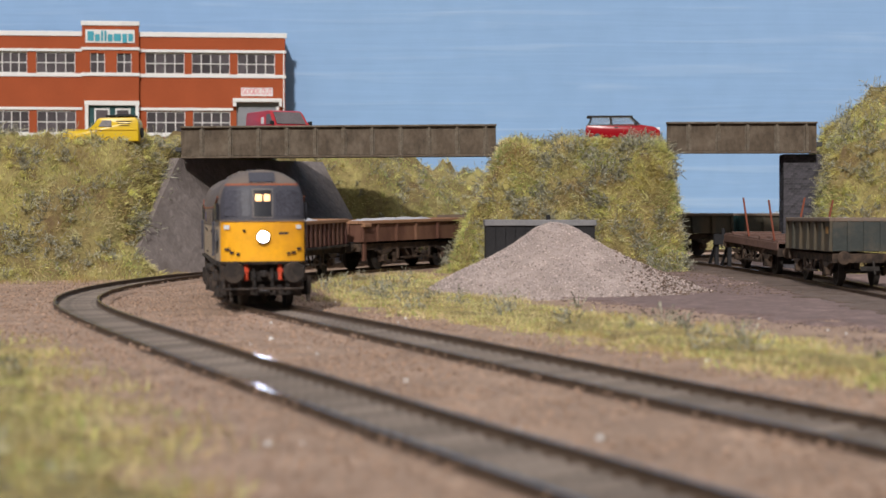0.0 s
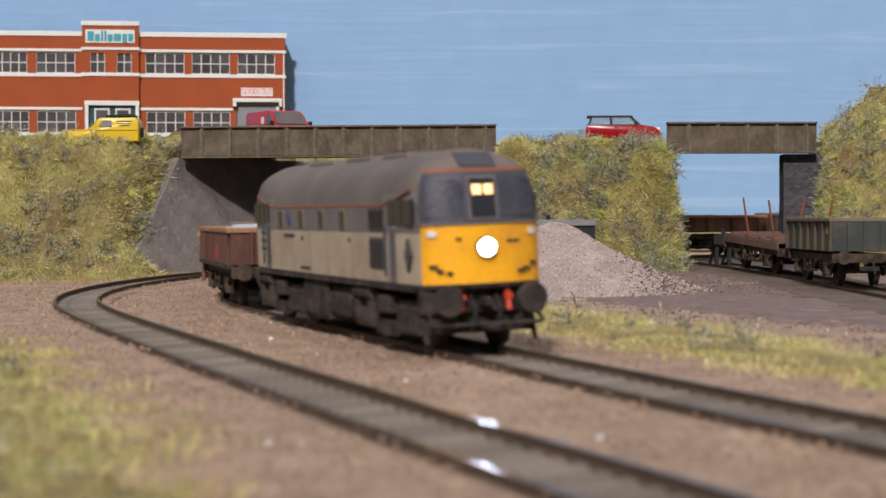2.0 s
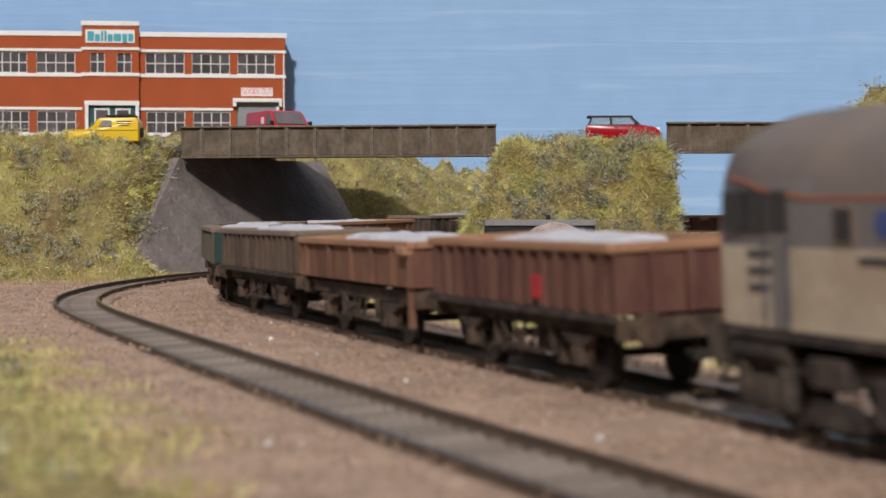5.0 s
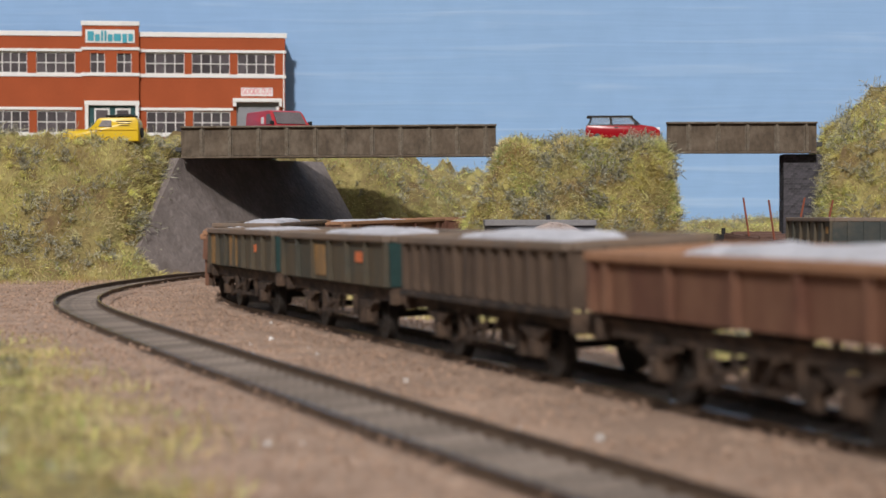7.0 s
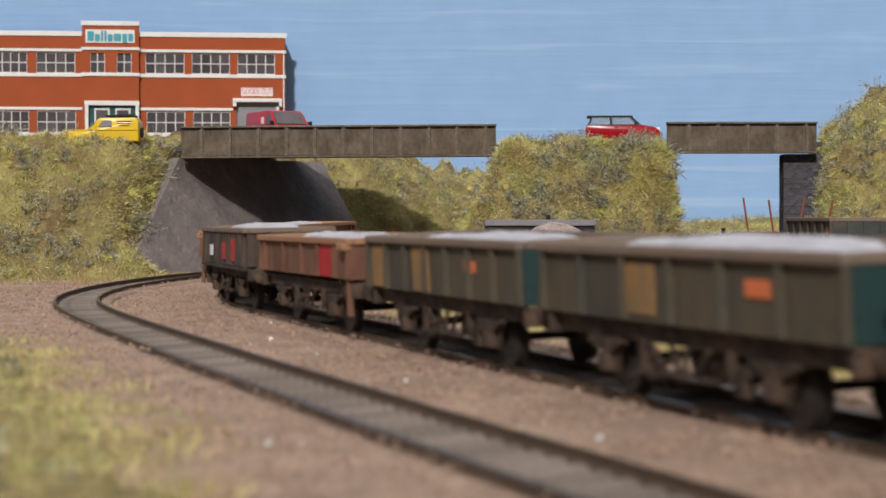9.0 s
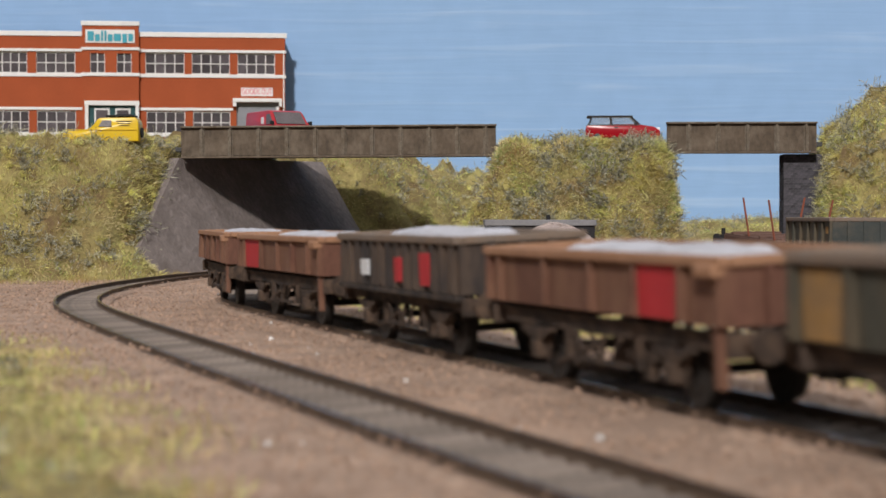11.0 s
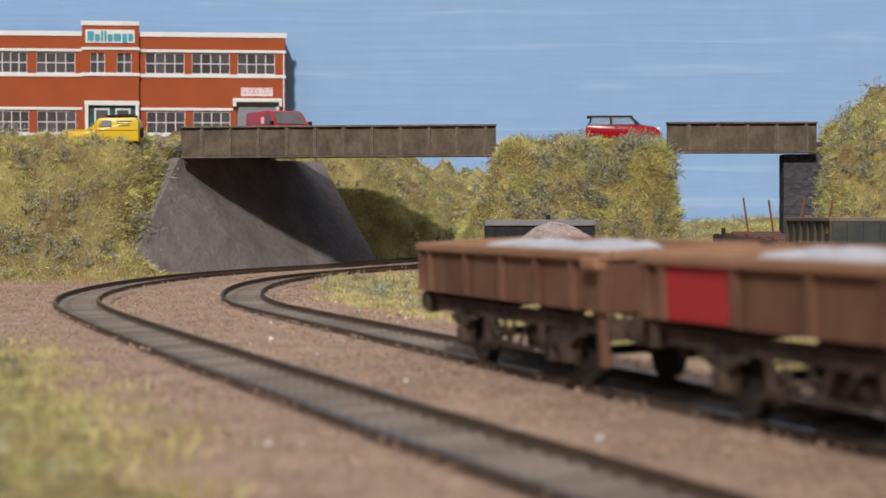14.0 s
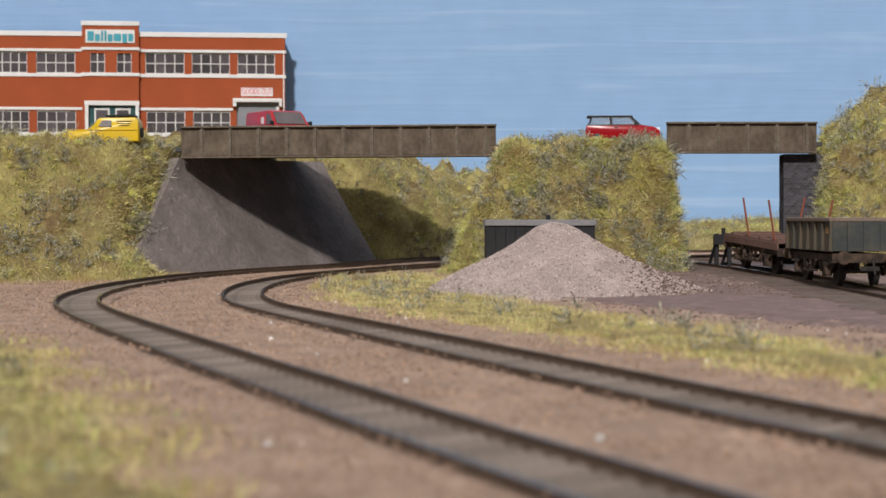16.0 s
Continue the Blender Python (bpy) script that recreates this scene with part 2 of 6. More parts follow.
def railway_track(name, label, nodes, s0, s1, near_sleepers, shoulder):
    track = empty(name, label, "railway track", "railway lines")
    S, Q = line_points(nodes, 0.006)
    keep = (S >= s0) & (S <= s1)
    S, Q = S[keep], Q[keep]
    d = np.gradient(Q, axis=0)
    d /= np.linalg.norm(d, axis=1)[:, None]
    side = np.c_[d[:, 1], -d[:, 0]]
    web = [(-0.0008, -0.0025), (0.0008, -0.0025), (0.0008, -0.0020), (0.0003, -0.0017), (0.0003, -0.0008), (0.0006, -0.0005), (0.0006, -0.00008), (-0.0006, -0.00008), (-0.0006, -0.0005), (-0.0003, -0.0008), (-0.0003, -0.0017), (-0.0008, -0.0020)]
    head = [(-0.00045, -0.00012), (0.00045, -0.00012), (0.00045, 0.0), (-0.00045, 0.0)]
    for sgn in (-1, 1):
        pts = Q + side * sgn * GAUGE
        lift = lambda y, sgn=sgn: RAIL_Z + ground_z(y) + sgn * GAUGE * math.tan(cant(y))
        v, f = swept(pts, web, lift, 0.0)
        rail = raw("rail", v, f, M_RAIL, track, "rusty brown steel rail")
        v, f = swept(pts, head, lift, 0.0)
        raw("rail_head", v, f, M_RAILTOP, rail, "worn shiny rail head")
    v, f = swept(Q, [(-0.0089, -0.0016), (-0.0089, 0.0003), (0.0089, 0.0003), (0.0089, -0.0016)], ground_z)
    tagged(raw("track_bed", v, f, M_BED, track, "grey-brown ballast between the rails"), kind="stuff")
    for sgn in (-1, 1):
        v, f = swept(Q, [(sgn * 0.0092, -0.0016), (sgn * 0.0092, 0.0009), (sgn * 0.0112, 0.0012), (sgn * 0.0132, 0.0008), (sgn * 0.0160, -0.0010)], ground_z)
        tagged(raw("ballast_shoulder", v, f, shoulder, track, "ballast shoulder beside the rail", smooth=True), kind="stuff")
    # sleepers at 8.5 mm, sunk in the ballast
    bm = boxes((-0.0125, 0.0125, -0.0019, 0.0019, -0.0012, 0.0012))
    first = part("sleeper", bm, M_SLEEPER, track)
    me = first.data
    count = 0
    rest_v, rest_f, chair_v, chair_f = [], [], [], []
    chair = boxes(*[(sg * GAUGE + a, sg * GAUGE + b, -0.0011, 0.0011, 0.0008, 0.0026) for sg in (-1, 1) for a, b in ((-0.0020, -0.0006), (0.0006, 0.0020))])
    chair.verts.ensure_lookup_table()
    cv, cf = [v.co.copy() for v in chair.verts], [tuple(v.index for v in f.verts) for f in chair.faces]
    chair.free()
    base_v = [v.co.copy() for v in me.vertices]
    base_f = [tuple(p.vertices) for p in me.polygons]
    s = s0 + 0.004
    S2, Q2 = line_points(nodes, 0.001)
    lo, hi = near_sleepers
    while s < s1 - 0.004:
        x, y = np.interp(s, S2, Q2[:, 0]), np.interp(s, S2, Q2[:, 1])
        x2, y2 = np.interp(s + 0.003, S2, Q2[:, 0]), np.interp(s + 0.003, S2, Q2[:, 1])
        m = Matrix.Translation((x, y, ground_z(y) - 0.0002)) @ Matrix.Rotation(math.atan2(y2 - y, x2 - x) - math.pi / 2 + random.uniform(-0.02, 0.02), 4, "Z") @ Matrix.Rotation(-cant(y), 4, "Y")
        k = len(chair_v)
        chair_v += [tuple(m @ v) for v in cv]
        chair_f += [tuple(i + k for i in f) for f in cf]
        if lo < s < hi and count < 290:
            ob = first if count == 0 else new("sleeper", me)
            ob.parent = track
            ob.matrix_basis = m
            count += 1
        else:
            k = len(rest_v)
            rest_v += [tuple(m @ v) for v in base_v]
            rest_f += [tuple(i + k for i in f) for f in base_f]
        s += 0.0085
    tagged(raw("rail_chairs", chair_v, chair_f, M_RAIL, track, "small rusty rail chairs"), kind="stuff")
    if rest_v:
        tagged(raw("far_sleepers", rest_v, rest_f, M_SLEEPER, track), kind="stuff")
    return track


# ---- ground, backdrop ----
def ground():
    xs = np.r_[-1.6, -1.0, np.linspace(-0.6, 0.6, 121), 1.0, 1.6]
    ys = np.r_[-1.7, -0.6, np.linspace(-0.1, 1.95, 206)]
    verts, faces = [], []
    for y in ys:
        for x in xs:
            v = Vector((x * 40, y * 40, 0))
            verts.append((x, y, ground_z(y) + 0.0009 * noise.noise(v) + 0.0004 * noise.noise(v * 4) - 0.0002))
    k = len(xs)
    for j in range(len(ys) - 1):
        for i in range(k - 1):
            faces.append((j * k + i, j * k + i + 1, j * k + i + 1 + k, j * k + i + k))
    return tagged(raw("ground", verts, faces, M_GROUND, smooth=True), "tan ballast and earth on a layout board", "ground", kind="structure")


def backdrop():
    bm = bmesh.new()
    box(bm, -1.6, 1.6, 1.906, 1.921, -0.05, 0.9)
    return tagged(part("backdrop", bm, M_SKY), "pale blue hand-painted sky board with brush strokes", "backdrop", kind="structure")


def height_sheet(name, x0, x1, y0, y1, res, height, label, mat=None):
    """A bank as a fine relief over the board."""
    nx, ny = int((x1 - x0) / res) + 1, int((y1 - y0) / res) + 1
    verts, faces = [], []
    for j in range(ny):
        for i in range(nx):
            x, y = x0 + (x1 - x0) * i / (nx - 1), y0 + (y1 - y0) * j / (ny - 1)
            verts.append((x, y, height(x, y)))
    for j in range(ny - 1):
        for i in range(nx - 1):
            a = j * nx + i
            q = (a, a + 1, a + 1 + nx, a + nx)
            if max(verts[v][2] - ground_z(verts[v][1]) for v in q) > -0.002:
                faces.append(q)
    return tagged(raw(name, verts, faces, mat or M_TURF, smooth=True), label, "embankment")


def lumps(x, y, z=0.0):
    v = Vector((x, y, z))
    return 0.012 * noise.noise(v * 42) + 0.013 * noise.noise(v * 88) + 0.007 * noise.noise(v * 180)


WALL_A, WALL_B = (-.183, 1.103), (-.043, 1.352)


def left_height(x, y):
    # front slope, and cut off on its inner side by the abutment
    foot = 1.045 + 0.02 * noise.noise(Vector((x * 14, 3, 0))) + max(0.0, (x + 0.25)) * 0.7
    h = 0.0795 * smooth01((y - foot) / (0.085)) ** 0.8
    edge = piecewise(y, [(1.0, -.205), (1.10, -.190), (1.15, -.181), (1.2, -.170), (1.40, -.100), (1.55, -.095), (1.95, -.06)])
    t = (edge - x) / 0.020
    h *= smooth01(t + 0.5)
    # a low spill of earth across the foot of the wall
    h = max(h, 0.019 * smooth01(1.15 - math.hypot((x + 0.190) / 0.030, (y - 1.100) / 0.030)))
    return ground_z(y) - 0.003 + h * 1.03 + 0.7 * lumps(x, y) * min(1, h / 0.02)


def hill_height(x, y):
    n = 0.010 * noise.noise(Vector((x * 22, y * 22, 5))) + 0.004 * noise.noise(Vector((x * 60, y * 60, 1)))
    top = piecewise(x, [(-0.05, 0.003), (-0.02, 0.006), (0.0, 0.013), (0.010, 0.023), (0.019, 0.037), (0.026, 0.055), (0.034, 0.071), (0.044, 0.079), (0.06, 0.0815), (0.10, 0.0835), (0.133, 0.0815), (0.139, 0.079), (0.1465, 0.0)])
    front = smooth01((y - (1.150 + n - 0.012 * smooth01((0.04 - x) / 0.06))) / 0.045) ** 0.75
    back_line = piecewise(x, [(-0.06, 1.075), (-0.02, 1.135), (0.03, 1.222), (0.15, 1.345)])
    back = smooth01((back_line + 0.012 - y) / 0.03)
    h = top * front * back
    rough = lumps(x, y, 2)
    return ground_z(y) - 0.003 + min(h + rough * min(1, h / 0.02), 0.0815 + 0.2 * rough)


def right_height(x, y):
    n = 0.012 * noise.noise(Vector((x * 22, y * 22, 9)))
    top = piecewise(x, [(0.230, 0.0), (0.238, 0.068), (0.249, 0.085), (0.276, 0.104), (0.31, 0.120), (0.6, 0.127)])
    h = top * smooth01((y - (1.13 + n)) / 0.06) ** 0.75 * smooth01((1.30 - y) / 0.04)
    return ground_z(y) - 0.003 + h + lumps(x, y, 4) * min(1, h / 0.02)


LOOP_S, LOOP_Q = line_points(LOOP, 0.01)


def back_height(x, y):
    d = np.hypot(LOOP_Q[:, 0] - x, LOOP_Q[:, 1] - y)
    i = int(np.argmin(d))
    j = min(i + 1, len(LOOP_Q) - 1)
    t = LOOP_Q[j] - LOOP_Q[j - 1]
    left = t[0] * (y - LOOP_Q[i][1]) - t[1] * (x - LOOP_Q[i][0])
    away = float(d[i]) if left > 0 else 0.0
    top = piecewise(x, [(-0.2, 0.085), (-0.09, 0.080), (-0.03, 0.070), (0.03, 0.060), (0.1, 0.038), (0.16, 0.010), (0.20, 0.009), (0.225, 0.022), (0.245, 0.026), (0.28, 0.026), (0.6, 0.03)])
    h = top * smooth01((away - 0.022) / 0.075) ** 0.8 * smooth01((y - 1.37) / 0.04)
    h += (0.012 if x < 0.14 else 0.006) * smooth01((away - 0.05) / 0.05) * max(0, noise.noise(Vector((x * 50, y * 30, 7))))
    return ground_z(y) - 0.003 + h + lumps(x, y, 6) * min(1, h / 0.02) * (0.3 if x > 0.14 else 1.0)


def heap_height(x, y):
    dx, dy = (x - 0.0545) / (0.064 if x < 0.0545 else 0.074), (y - 0.955) / 0.070
    r = math.hypot(dx, dy)
    r += 0.10 * noise.noise(Vector((x * 30, y * 30, 2)))
    h = 0.0348 * (max(0.0, 1 - r) ** 1.12 if r > 0.10 else 0.888 + 0.5 * (0.10 - r))
    skirt = 0.0022 * smooth01((1.32 - r) / 0.5)
    return ground_z(y) - 0.001 + h + skirt - 0.003 * smooth01((r - 1.2) / 0.12) + 0.0006 * noise.noise(Vector((x * 300, y * 300, 2)))


def yard_height(x, y):
    # the reddish trampled yard beside the siding
    edge = piecewise(y, [(0.6, 0.16), (0.72, 0.115), (0.80, 0.085), (0.86, 0.062), (0.92, 0.02), (1.2, 0.02)])
    return ground_z(y) + (0.0007 if x > edge + 0.02 * noise.noise(Vector((x * 60, y * 60, 3))) else -0.004) + 0.0004 * noise.noise(Vector((x * 120, y * 120, 3)))


def siding_height(x, y):
    # dark trodden earth along the siding
    cx = piecewise(y, [(0.7, 0.206), (0.93, 0.205), (1.10, 0.196), (1.26, 0.172)])
    d = abs(x - cx + 0.006) + 0.012 * noise.noise(Vector((x * 45, y * 45, 8))) + 0.004 * noise.noise(Vector((x * 160, y * 160, 8)))
    return ground_z(y) + (0.0011 if d < 0.032 else -0.004) + 0.0005 * noise.noise(Vector((x * 200, y * 200, 3)))


ground()
backdrop()
left_bank = height_sheet("embankment", -0.75, 0.03, 1.0, 1.925, 0.0045, left_height, "grassy embankment of straw and green static grass beside a bridge")
hill = height_sheet("embankment", -0.06, 0.16, 1.09, 1.44, 0.003, hill_height, "steep overgrown grassy mound between two bridges")
right_bank = height_sheet("embankment", 0.215, 0.7, 1.09, 1.52, 0.005, right_height, "tall grassy embankment beside a brick pier")
back_bank = height_sheet("embankment", -0.12, 0.6, 1.25, 1.904, 0.006, back_height, "low weedy bank along the foot of the backdrop")
yard = tagged(height_sheet("yard", 0.0, 0.45, 0.5, 1.3, 0.005, yard_height, "bare reddish-brown earth yard beside a siding", M_YARD), category="ground", kind="structure")
siding_earth = tagged(height_sheet("siding_earth", 0.10, 0.30, 0.72, 1.28, 0.003, siding_height, "dark trodden earth along the siding", M_DARKEARTH), category="ground", kind="structure")
heap = tagged(height_sheet("gravel_heap", -0.04, 0.16, 0.85, 1.06, 0.002, heap_height, "heap of pale pinkish-grey gravel on the yard", M_PILE), category="gravel heap")
railway_track("railway_track", "curving main railway track with brown sleepers", MAIN, 0.02, 4.4, (1.65, 3.6), M_GROUND)
railway_track("railway_track", "curving outer railway track with brown sleepers", LOOP, 0.02, 4.2, (1.65, 3.6), M_GROUND)
railway_track("railway_track", "dark siding track with parked wagons", SIDING, 0.0, 0.805, (0.0, 0.9), M_DARKEARTH)


# ---- bridges ----
def abutment():
    """Battered rendered abutment wall, a warped slab."""
    c, d = Vector((-.166, 1.206, .0745)), Vector((-.088, 1.40, .0775))
    a, b = Vector((*WALL_A, 0)), Vector((*WALL_B, 0))
    bm = bmesh.new()
    n = 24
    grid = []
    for layer in (0, 0.02):
        rows = []
        for j in range(n + 1):
            v = j / n
            row = []
            for i in range(n + 1):
                u = i / n
                p = (a.lerp(b, u)).lerp(c.lerp(d, u), v)
                p = p + Vector((-0.73, 0.68, 0)) * layer
                p = p + Vector((0.73, -0.68, 0)) * (0.0006 * noise.noise(p * 60))
                row.append(bm.verts.new(p))
            rows.append(row)
        grid.append(rows)
    for rows in grid:
        for j in range(n):
            for i in range(n):
                bm.faces.new((rows[j][i], rows[j][i + 1], rows[j + 1][i + 1], rows[j + 1][i]))
    f, g = grid
    for i in range(n):
        bm.faces.new((f[0][i], f[0][i + 1], g[0][i + 1], g[0][i]))
        bm.faces.new((f[n][i], f[n][i + 1], g[n][i + 1], g[n][i]))
        bm.faces.new((f[i][0], f[i + 1][0], g[i + 1][0], g[i][0]))
        bm.faces.new((f[i][n], f[i + 1][n], g[i + 1][n], g[i][n]))
    return tagged(part("bridge_abutment", bm, M_CONCRETE, smooth=False), "sloping grey-brown rendered bridge abutment wall", "bridge abutment")


def girder_bridge(x0, x1, y, z0, z1, tilt, count, label, deck_back):
    br = empty("girder_bridge", label, "bridge", "road bridges", Matrix.Translation((x0, y, z0)) @ Matrix.Rotation(tilt, 4, "Y"))
    w, h = x1 - x0, z1 - z0
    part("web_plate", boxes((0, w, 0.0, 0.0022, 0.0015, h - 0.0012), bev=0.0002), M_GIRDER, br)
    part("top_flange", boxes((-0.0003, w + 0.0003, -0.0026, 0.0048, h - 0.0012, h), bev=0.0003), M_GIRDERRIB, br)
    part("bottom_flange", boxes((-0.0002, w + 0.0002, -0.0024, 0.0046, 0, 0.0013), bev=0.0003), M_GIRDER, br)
    for i in range(count):
        x = w * (i + 0.74) / (count + 0.1)
        bm = boxes((x - 0.0007, x + 0.0007, -0.0020, 0, 0.0013, h - 0.0012), bev=0.00015)
        box(bm, x - 0.0016, x + 0.0016, -0.0006, 0, 0.0013, h - 0.0012)
        part("stiffener", bm, M_GIRDERRIB, br)
    part("deck", boxes((-0.004, w + 0.004, 0.0025, deck_back, 0.0045, 0.0072)), M_ROAD, br, "dark road deck")
    return br


abutment()
girder_bridge(-.1636, .0332, 1.2, .0740, .0941, math.radians(-0.4), 11, "long weathered brown plate-girder road bridge", 0.16)
girder_bridge(.140, .2335, 1.2, .0771, .0968, math.radians(-0.1), 5, "short weathered brown plate-girder road bridge", 0.14)


def brick_pier():
    pier = empty("bridge_pier", "dark blue engineering-brick bridge pier", "bridge pier", m=Matrix.Translation((.2142, 1.207, .004)))
    W, D, Hh = 0.024, 0.016, 0.073
    part("core", boxes((0.0005, W, 0.0005, D, 0, Hh)), M_MORTAR, pier)
    L, T, G = 0.0030, 0.00105, 0.00018
    me = None
    bw = {}
    for face in ("front", "side"):
        rows = int(Hh / T / 1.5)
        for r in range(rows):
            z = r * T * 1.5
            ln = W if face == "front" else 0.016
            k = int(ln / L) + 1
            for i in range(k):
                a = i * L - (L / 2 if r % 2 else 0)
                a0, a1 = max(0, a + G / 2), min(ln, a + L - G / 2)
                if a1 - a0 < 0.0006:
                    continue
                key = (face, round(a1 - a0, 5))
                if key not in bw:
                    ln2 = a1 - a0
                    bw[key] = boxes((0, ln2, 0, 0.0007, 0, T * 1.5 - G)) if face == "front" else boxes((0, 0.0007, 0, ln2, 0, T * 1.5 - G))
                    mm = bpy.data.meshes.new("brick")
                    bw[key].to_mesh(mm)
                    bw[key].free()
                    mm.materials.append(M_DARKBRICK)
                    bw[key] = mm
                if face == "front" or r < 46:
                    ob = new("brick", bw[key])
                    ob.parent = pier
                    ob.location = (a0, -0.0001 * random.random(), z) if face == "front" else (-0.0001 * random.random(), a0, z)
    return pier


brick_pier()


# ---- rolling stock ----
M_STONE_PAINT = material("stone_grey_paint", (0.45, 0.375, 0.285), 0.55, vary=0.12, scale=25, grain=400, bump=0.04, dirt=(0.29, 0.215, 0.155), dirt_amount=0.30)
M_GREY_PAINT = material("mid_grey_paint", (0.165, 0.152, 0.155), 0.55, vary=0.15, scale=25, bump=0.04, dirt=(0.145, 0.12, 0.10), dirt_amount=0.3)
M_ROOF = material("sooty_roof", (0.13, 0.11, 0.106), 0.7, vary=0.25, scale=22, bump=0.05, dirt=(0.19, 0.15, 0.125), dirt_amount=0.35)
M_ORANGE = material("orange_line", (0.27, 0.085, 0.042), 0.6, vary=0.2)
M_YELLOW = material("warning_yellow", (0.88, 0.42, 0.015), 0.45, vary=0.08, scale=30, bump=0.02, dirt=(0.62, 0.28, 0.03), dirt_amount=0.2)
M_CAB = material("dark_cab_surround", (0.062, 0.062, 0.080), 0.5, vary=0.2)
M_UNDER = material("underframe_dirt", (0.026, 0.021, 0.019), 0.85, vary=0.45, scale=110, grain=500, bump=0.25, dirt=(0.095, 0.068, 0.052), dirt_amount=0.24)
M_WAGUNDER = material("brown_underframe_dirt", (0.034, 0.024, 0.019), 0.85, vary=0.45, scale=110, grain=500, bump=0.25, dirt=(0.115, 0.074, 0.050), dirt_amount=0.28)
M_WHEEL = material("wheel_grime", (0.035, 0.03, 0.027), 0.7, 0.3, vary=0.3)
M_RED = material("red_hose", (0.55, 0.06, 0.02), 0.5, vary=0.15)
M_GLASS = material("dark_glazing", (0.022, 0.023, 0.030), 0.30, vary=0.1, bump=0, spec=0.3)
M_SCREEN = material("cab_windscreen_glass", (0.060, 0.060, 0.078), 0.22, vary=0.45, scale=120, bump=0, spec=0.45)
M_LAMP = glow("headlight_glow", (0.70, 0.74, 1.0), 150.0)
M_CODE = glow("marker_panel_glow", (1.0, 0.60, 0.27), 1.5)
M_BLUE = material("blue_badge", (0.05, 0.07, 0.22), 0.5, vary=0.2)
M_TEXT = material("dark_lettering", (0.045, 0.045, 0.05), 0.6, vary=0.1)
M_LOAD = material("pale_stone_load", (0.50, 0.50, 0.545), 0.95, vary=0.25, scale=150, grain=1400, bump=0.9)
M_MAROON = material("maroon_wagon", (0.085, 0.034, 0.028), 0.75, vary=0.3, scale=60, bump=0.1, dirt=(0.145, 0.075, 0.052), dirt_amount=0.35, streak=0.7)
M_RUSTY = material("rust_brown_wagon", (0.115, 0.052, 0.035), 0.8, vary=0.25, scale=50, bump=0.1, dirt=(0.20, 0.105, 0.065), dirt_amount=0.3, streak=0.6)
M_GREYBROWN = material("grey_brown_wagon", (0.068, 0.047, 0.035), 0.8, vary=0.3, scale=60, bump=0.1, dirt=(0.125, 0.085, 0.06), dirt_amount=0.35, streak=0.7)
M_OLIVE = material("olive_grey_wagon", (0.058, 0.056, 0.044), 0.75, vary=0.3, scale=50, bump=0.08, dirt=(0.105, 0.076, 0.046), dirt_amount=0.33, streak=0.6)
M_SOOT = material("black_brown_wagon", (0.036, 0.029, 0.027), 0.75, vary=0.3, scale=60, bump=0.1, dirt=(0.115, 0.078, 0.055), dirt_amount=0.33, streak=0.7)
M_TEAL = material("teal_end", (0.016, 0.044, 0.042), 0.7, vary=0.2)
M_RIM = material("dusty_rim", (0.17, 0.135, 0.11), 0.85, vary=0.25, scale=80, dirt=(0.20, 0.14, 0.10))
M_RUSTRIM = material("dusty_rust_rim", (0.32, 0.175, 0.105), 0.85, vary=0.25, scale=80, dirt=(0.30, 0.16, 0.09))
M_PANEL = material("ochre_patch", (0.30, 0.17, 0.06), 0.8, vary=0.25, dirt=(0.2, 0.13, 0.07))
M_REDPATCH = material("red_patch", (0.40, 0.026, 0.032), 0.65, vary=0.15)
M_ORPATCH = material("orange_red_patch", (0.60, 0.16, 0.06), 0.65, vary=0.15)
M_WHITEPATCH = material("white_patch", (0.65, 0.66, 0.68), 0.7, vary=0.1)


def wheelset(parent, x, r=0.0069, name="wheelset"):
    """Two flanged wheels on an axle, turning as one."""
    bm = bmesh.new()
    cyl(bm, (0, -0.0125, 0), (0, 0.0125, 0), 0.0011, seg=8)
    for sy in (-1, 1):
        cyl(bm, (0, sy * 0.0075, 0), (0, sy * 0.0080, 0), r + 0.0006, seg=24)
        cyl(bm, (0, sy * 0.0080, 0), (0, sy * 0.0102, 0), r, seg=24)
        cyl(bm, (0, sy * 0.0102, 0), (0, sy * 0.0106, 0), r * 0.72, r * 0.62, seg=20)
        for k in range(4):
            a = k * math.pi / 2
            cyl(bm, (math.cos(a) * r * 0.45, sy * 0.0104, math.sin(a) * r * 0.45), (math.cos(a) * r * 0.45, sy * 0.0109, math.sin(a) * r * 0.45), r * 0.12, seg=8)
    ob = part(name, bm, M_WHEEL, parent, "grimy black spoked wheels on an axle")
    ob.location = (x, 0, r)
    return ob


def buffer_pair(parent, x, sgn, z=0.0138, rad=0.0034, mat=None, reach=0.0062):
    for sy in (-1, 1):
        bm = bmesh.new()
        cyl(bm, (x, sy * 0.0115, z), (x + sgn * reach * 0.6, sy * 0.0115, z), 0.0019, seg=14)
        cyl(bm, (x + sgn * reach * 0.5, sy * 0.0115, z), (x + sgn * reach, sy * 0.0115, z), 0.0011, seg=10)
        cyl(bm, (x + sgn * reach, sy * 0.0115, z), (x + sgn * (reach + 0.0009), sy * 0.0115, z), rad, rad * 0.93, seg=20)
        part("buffer", bm, mat or M_UNDER, parent, "round sprung steel buffer")


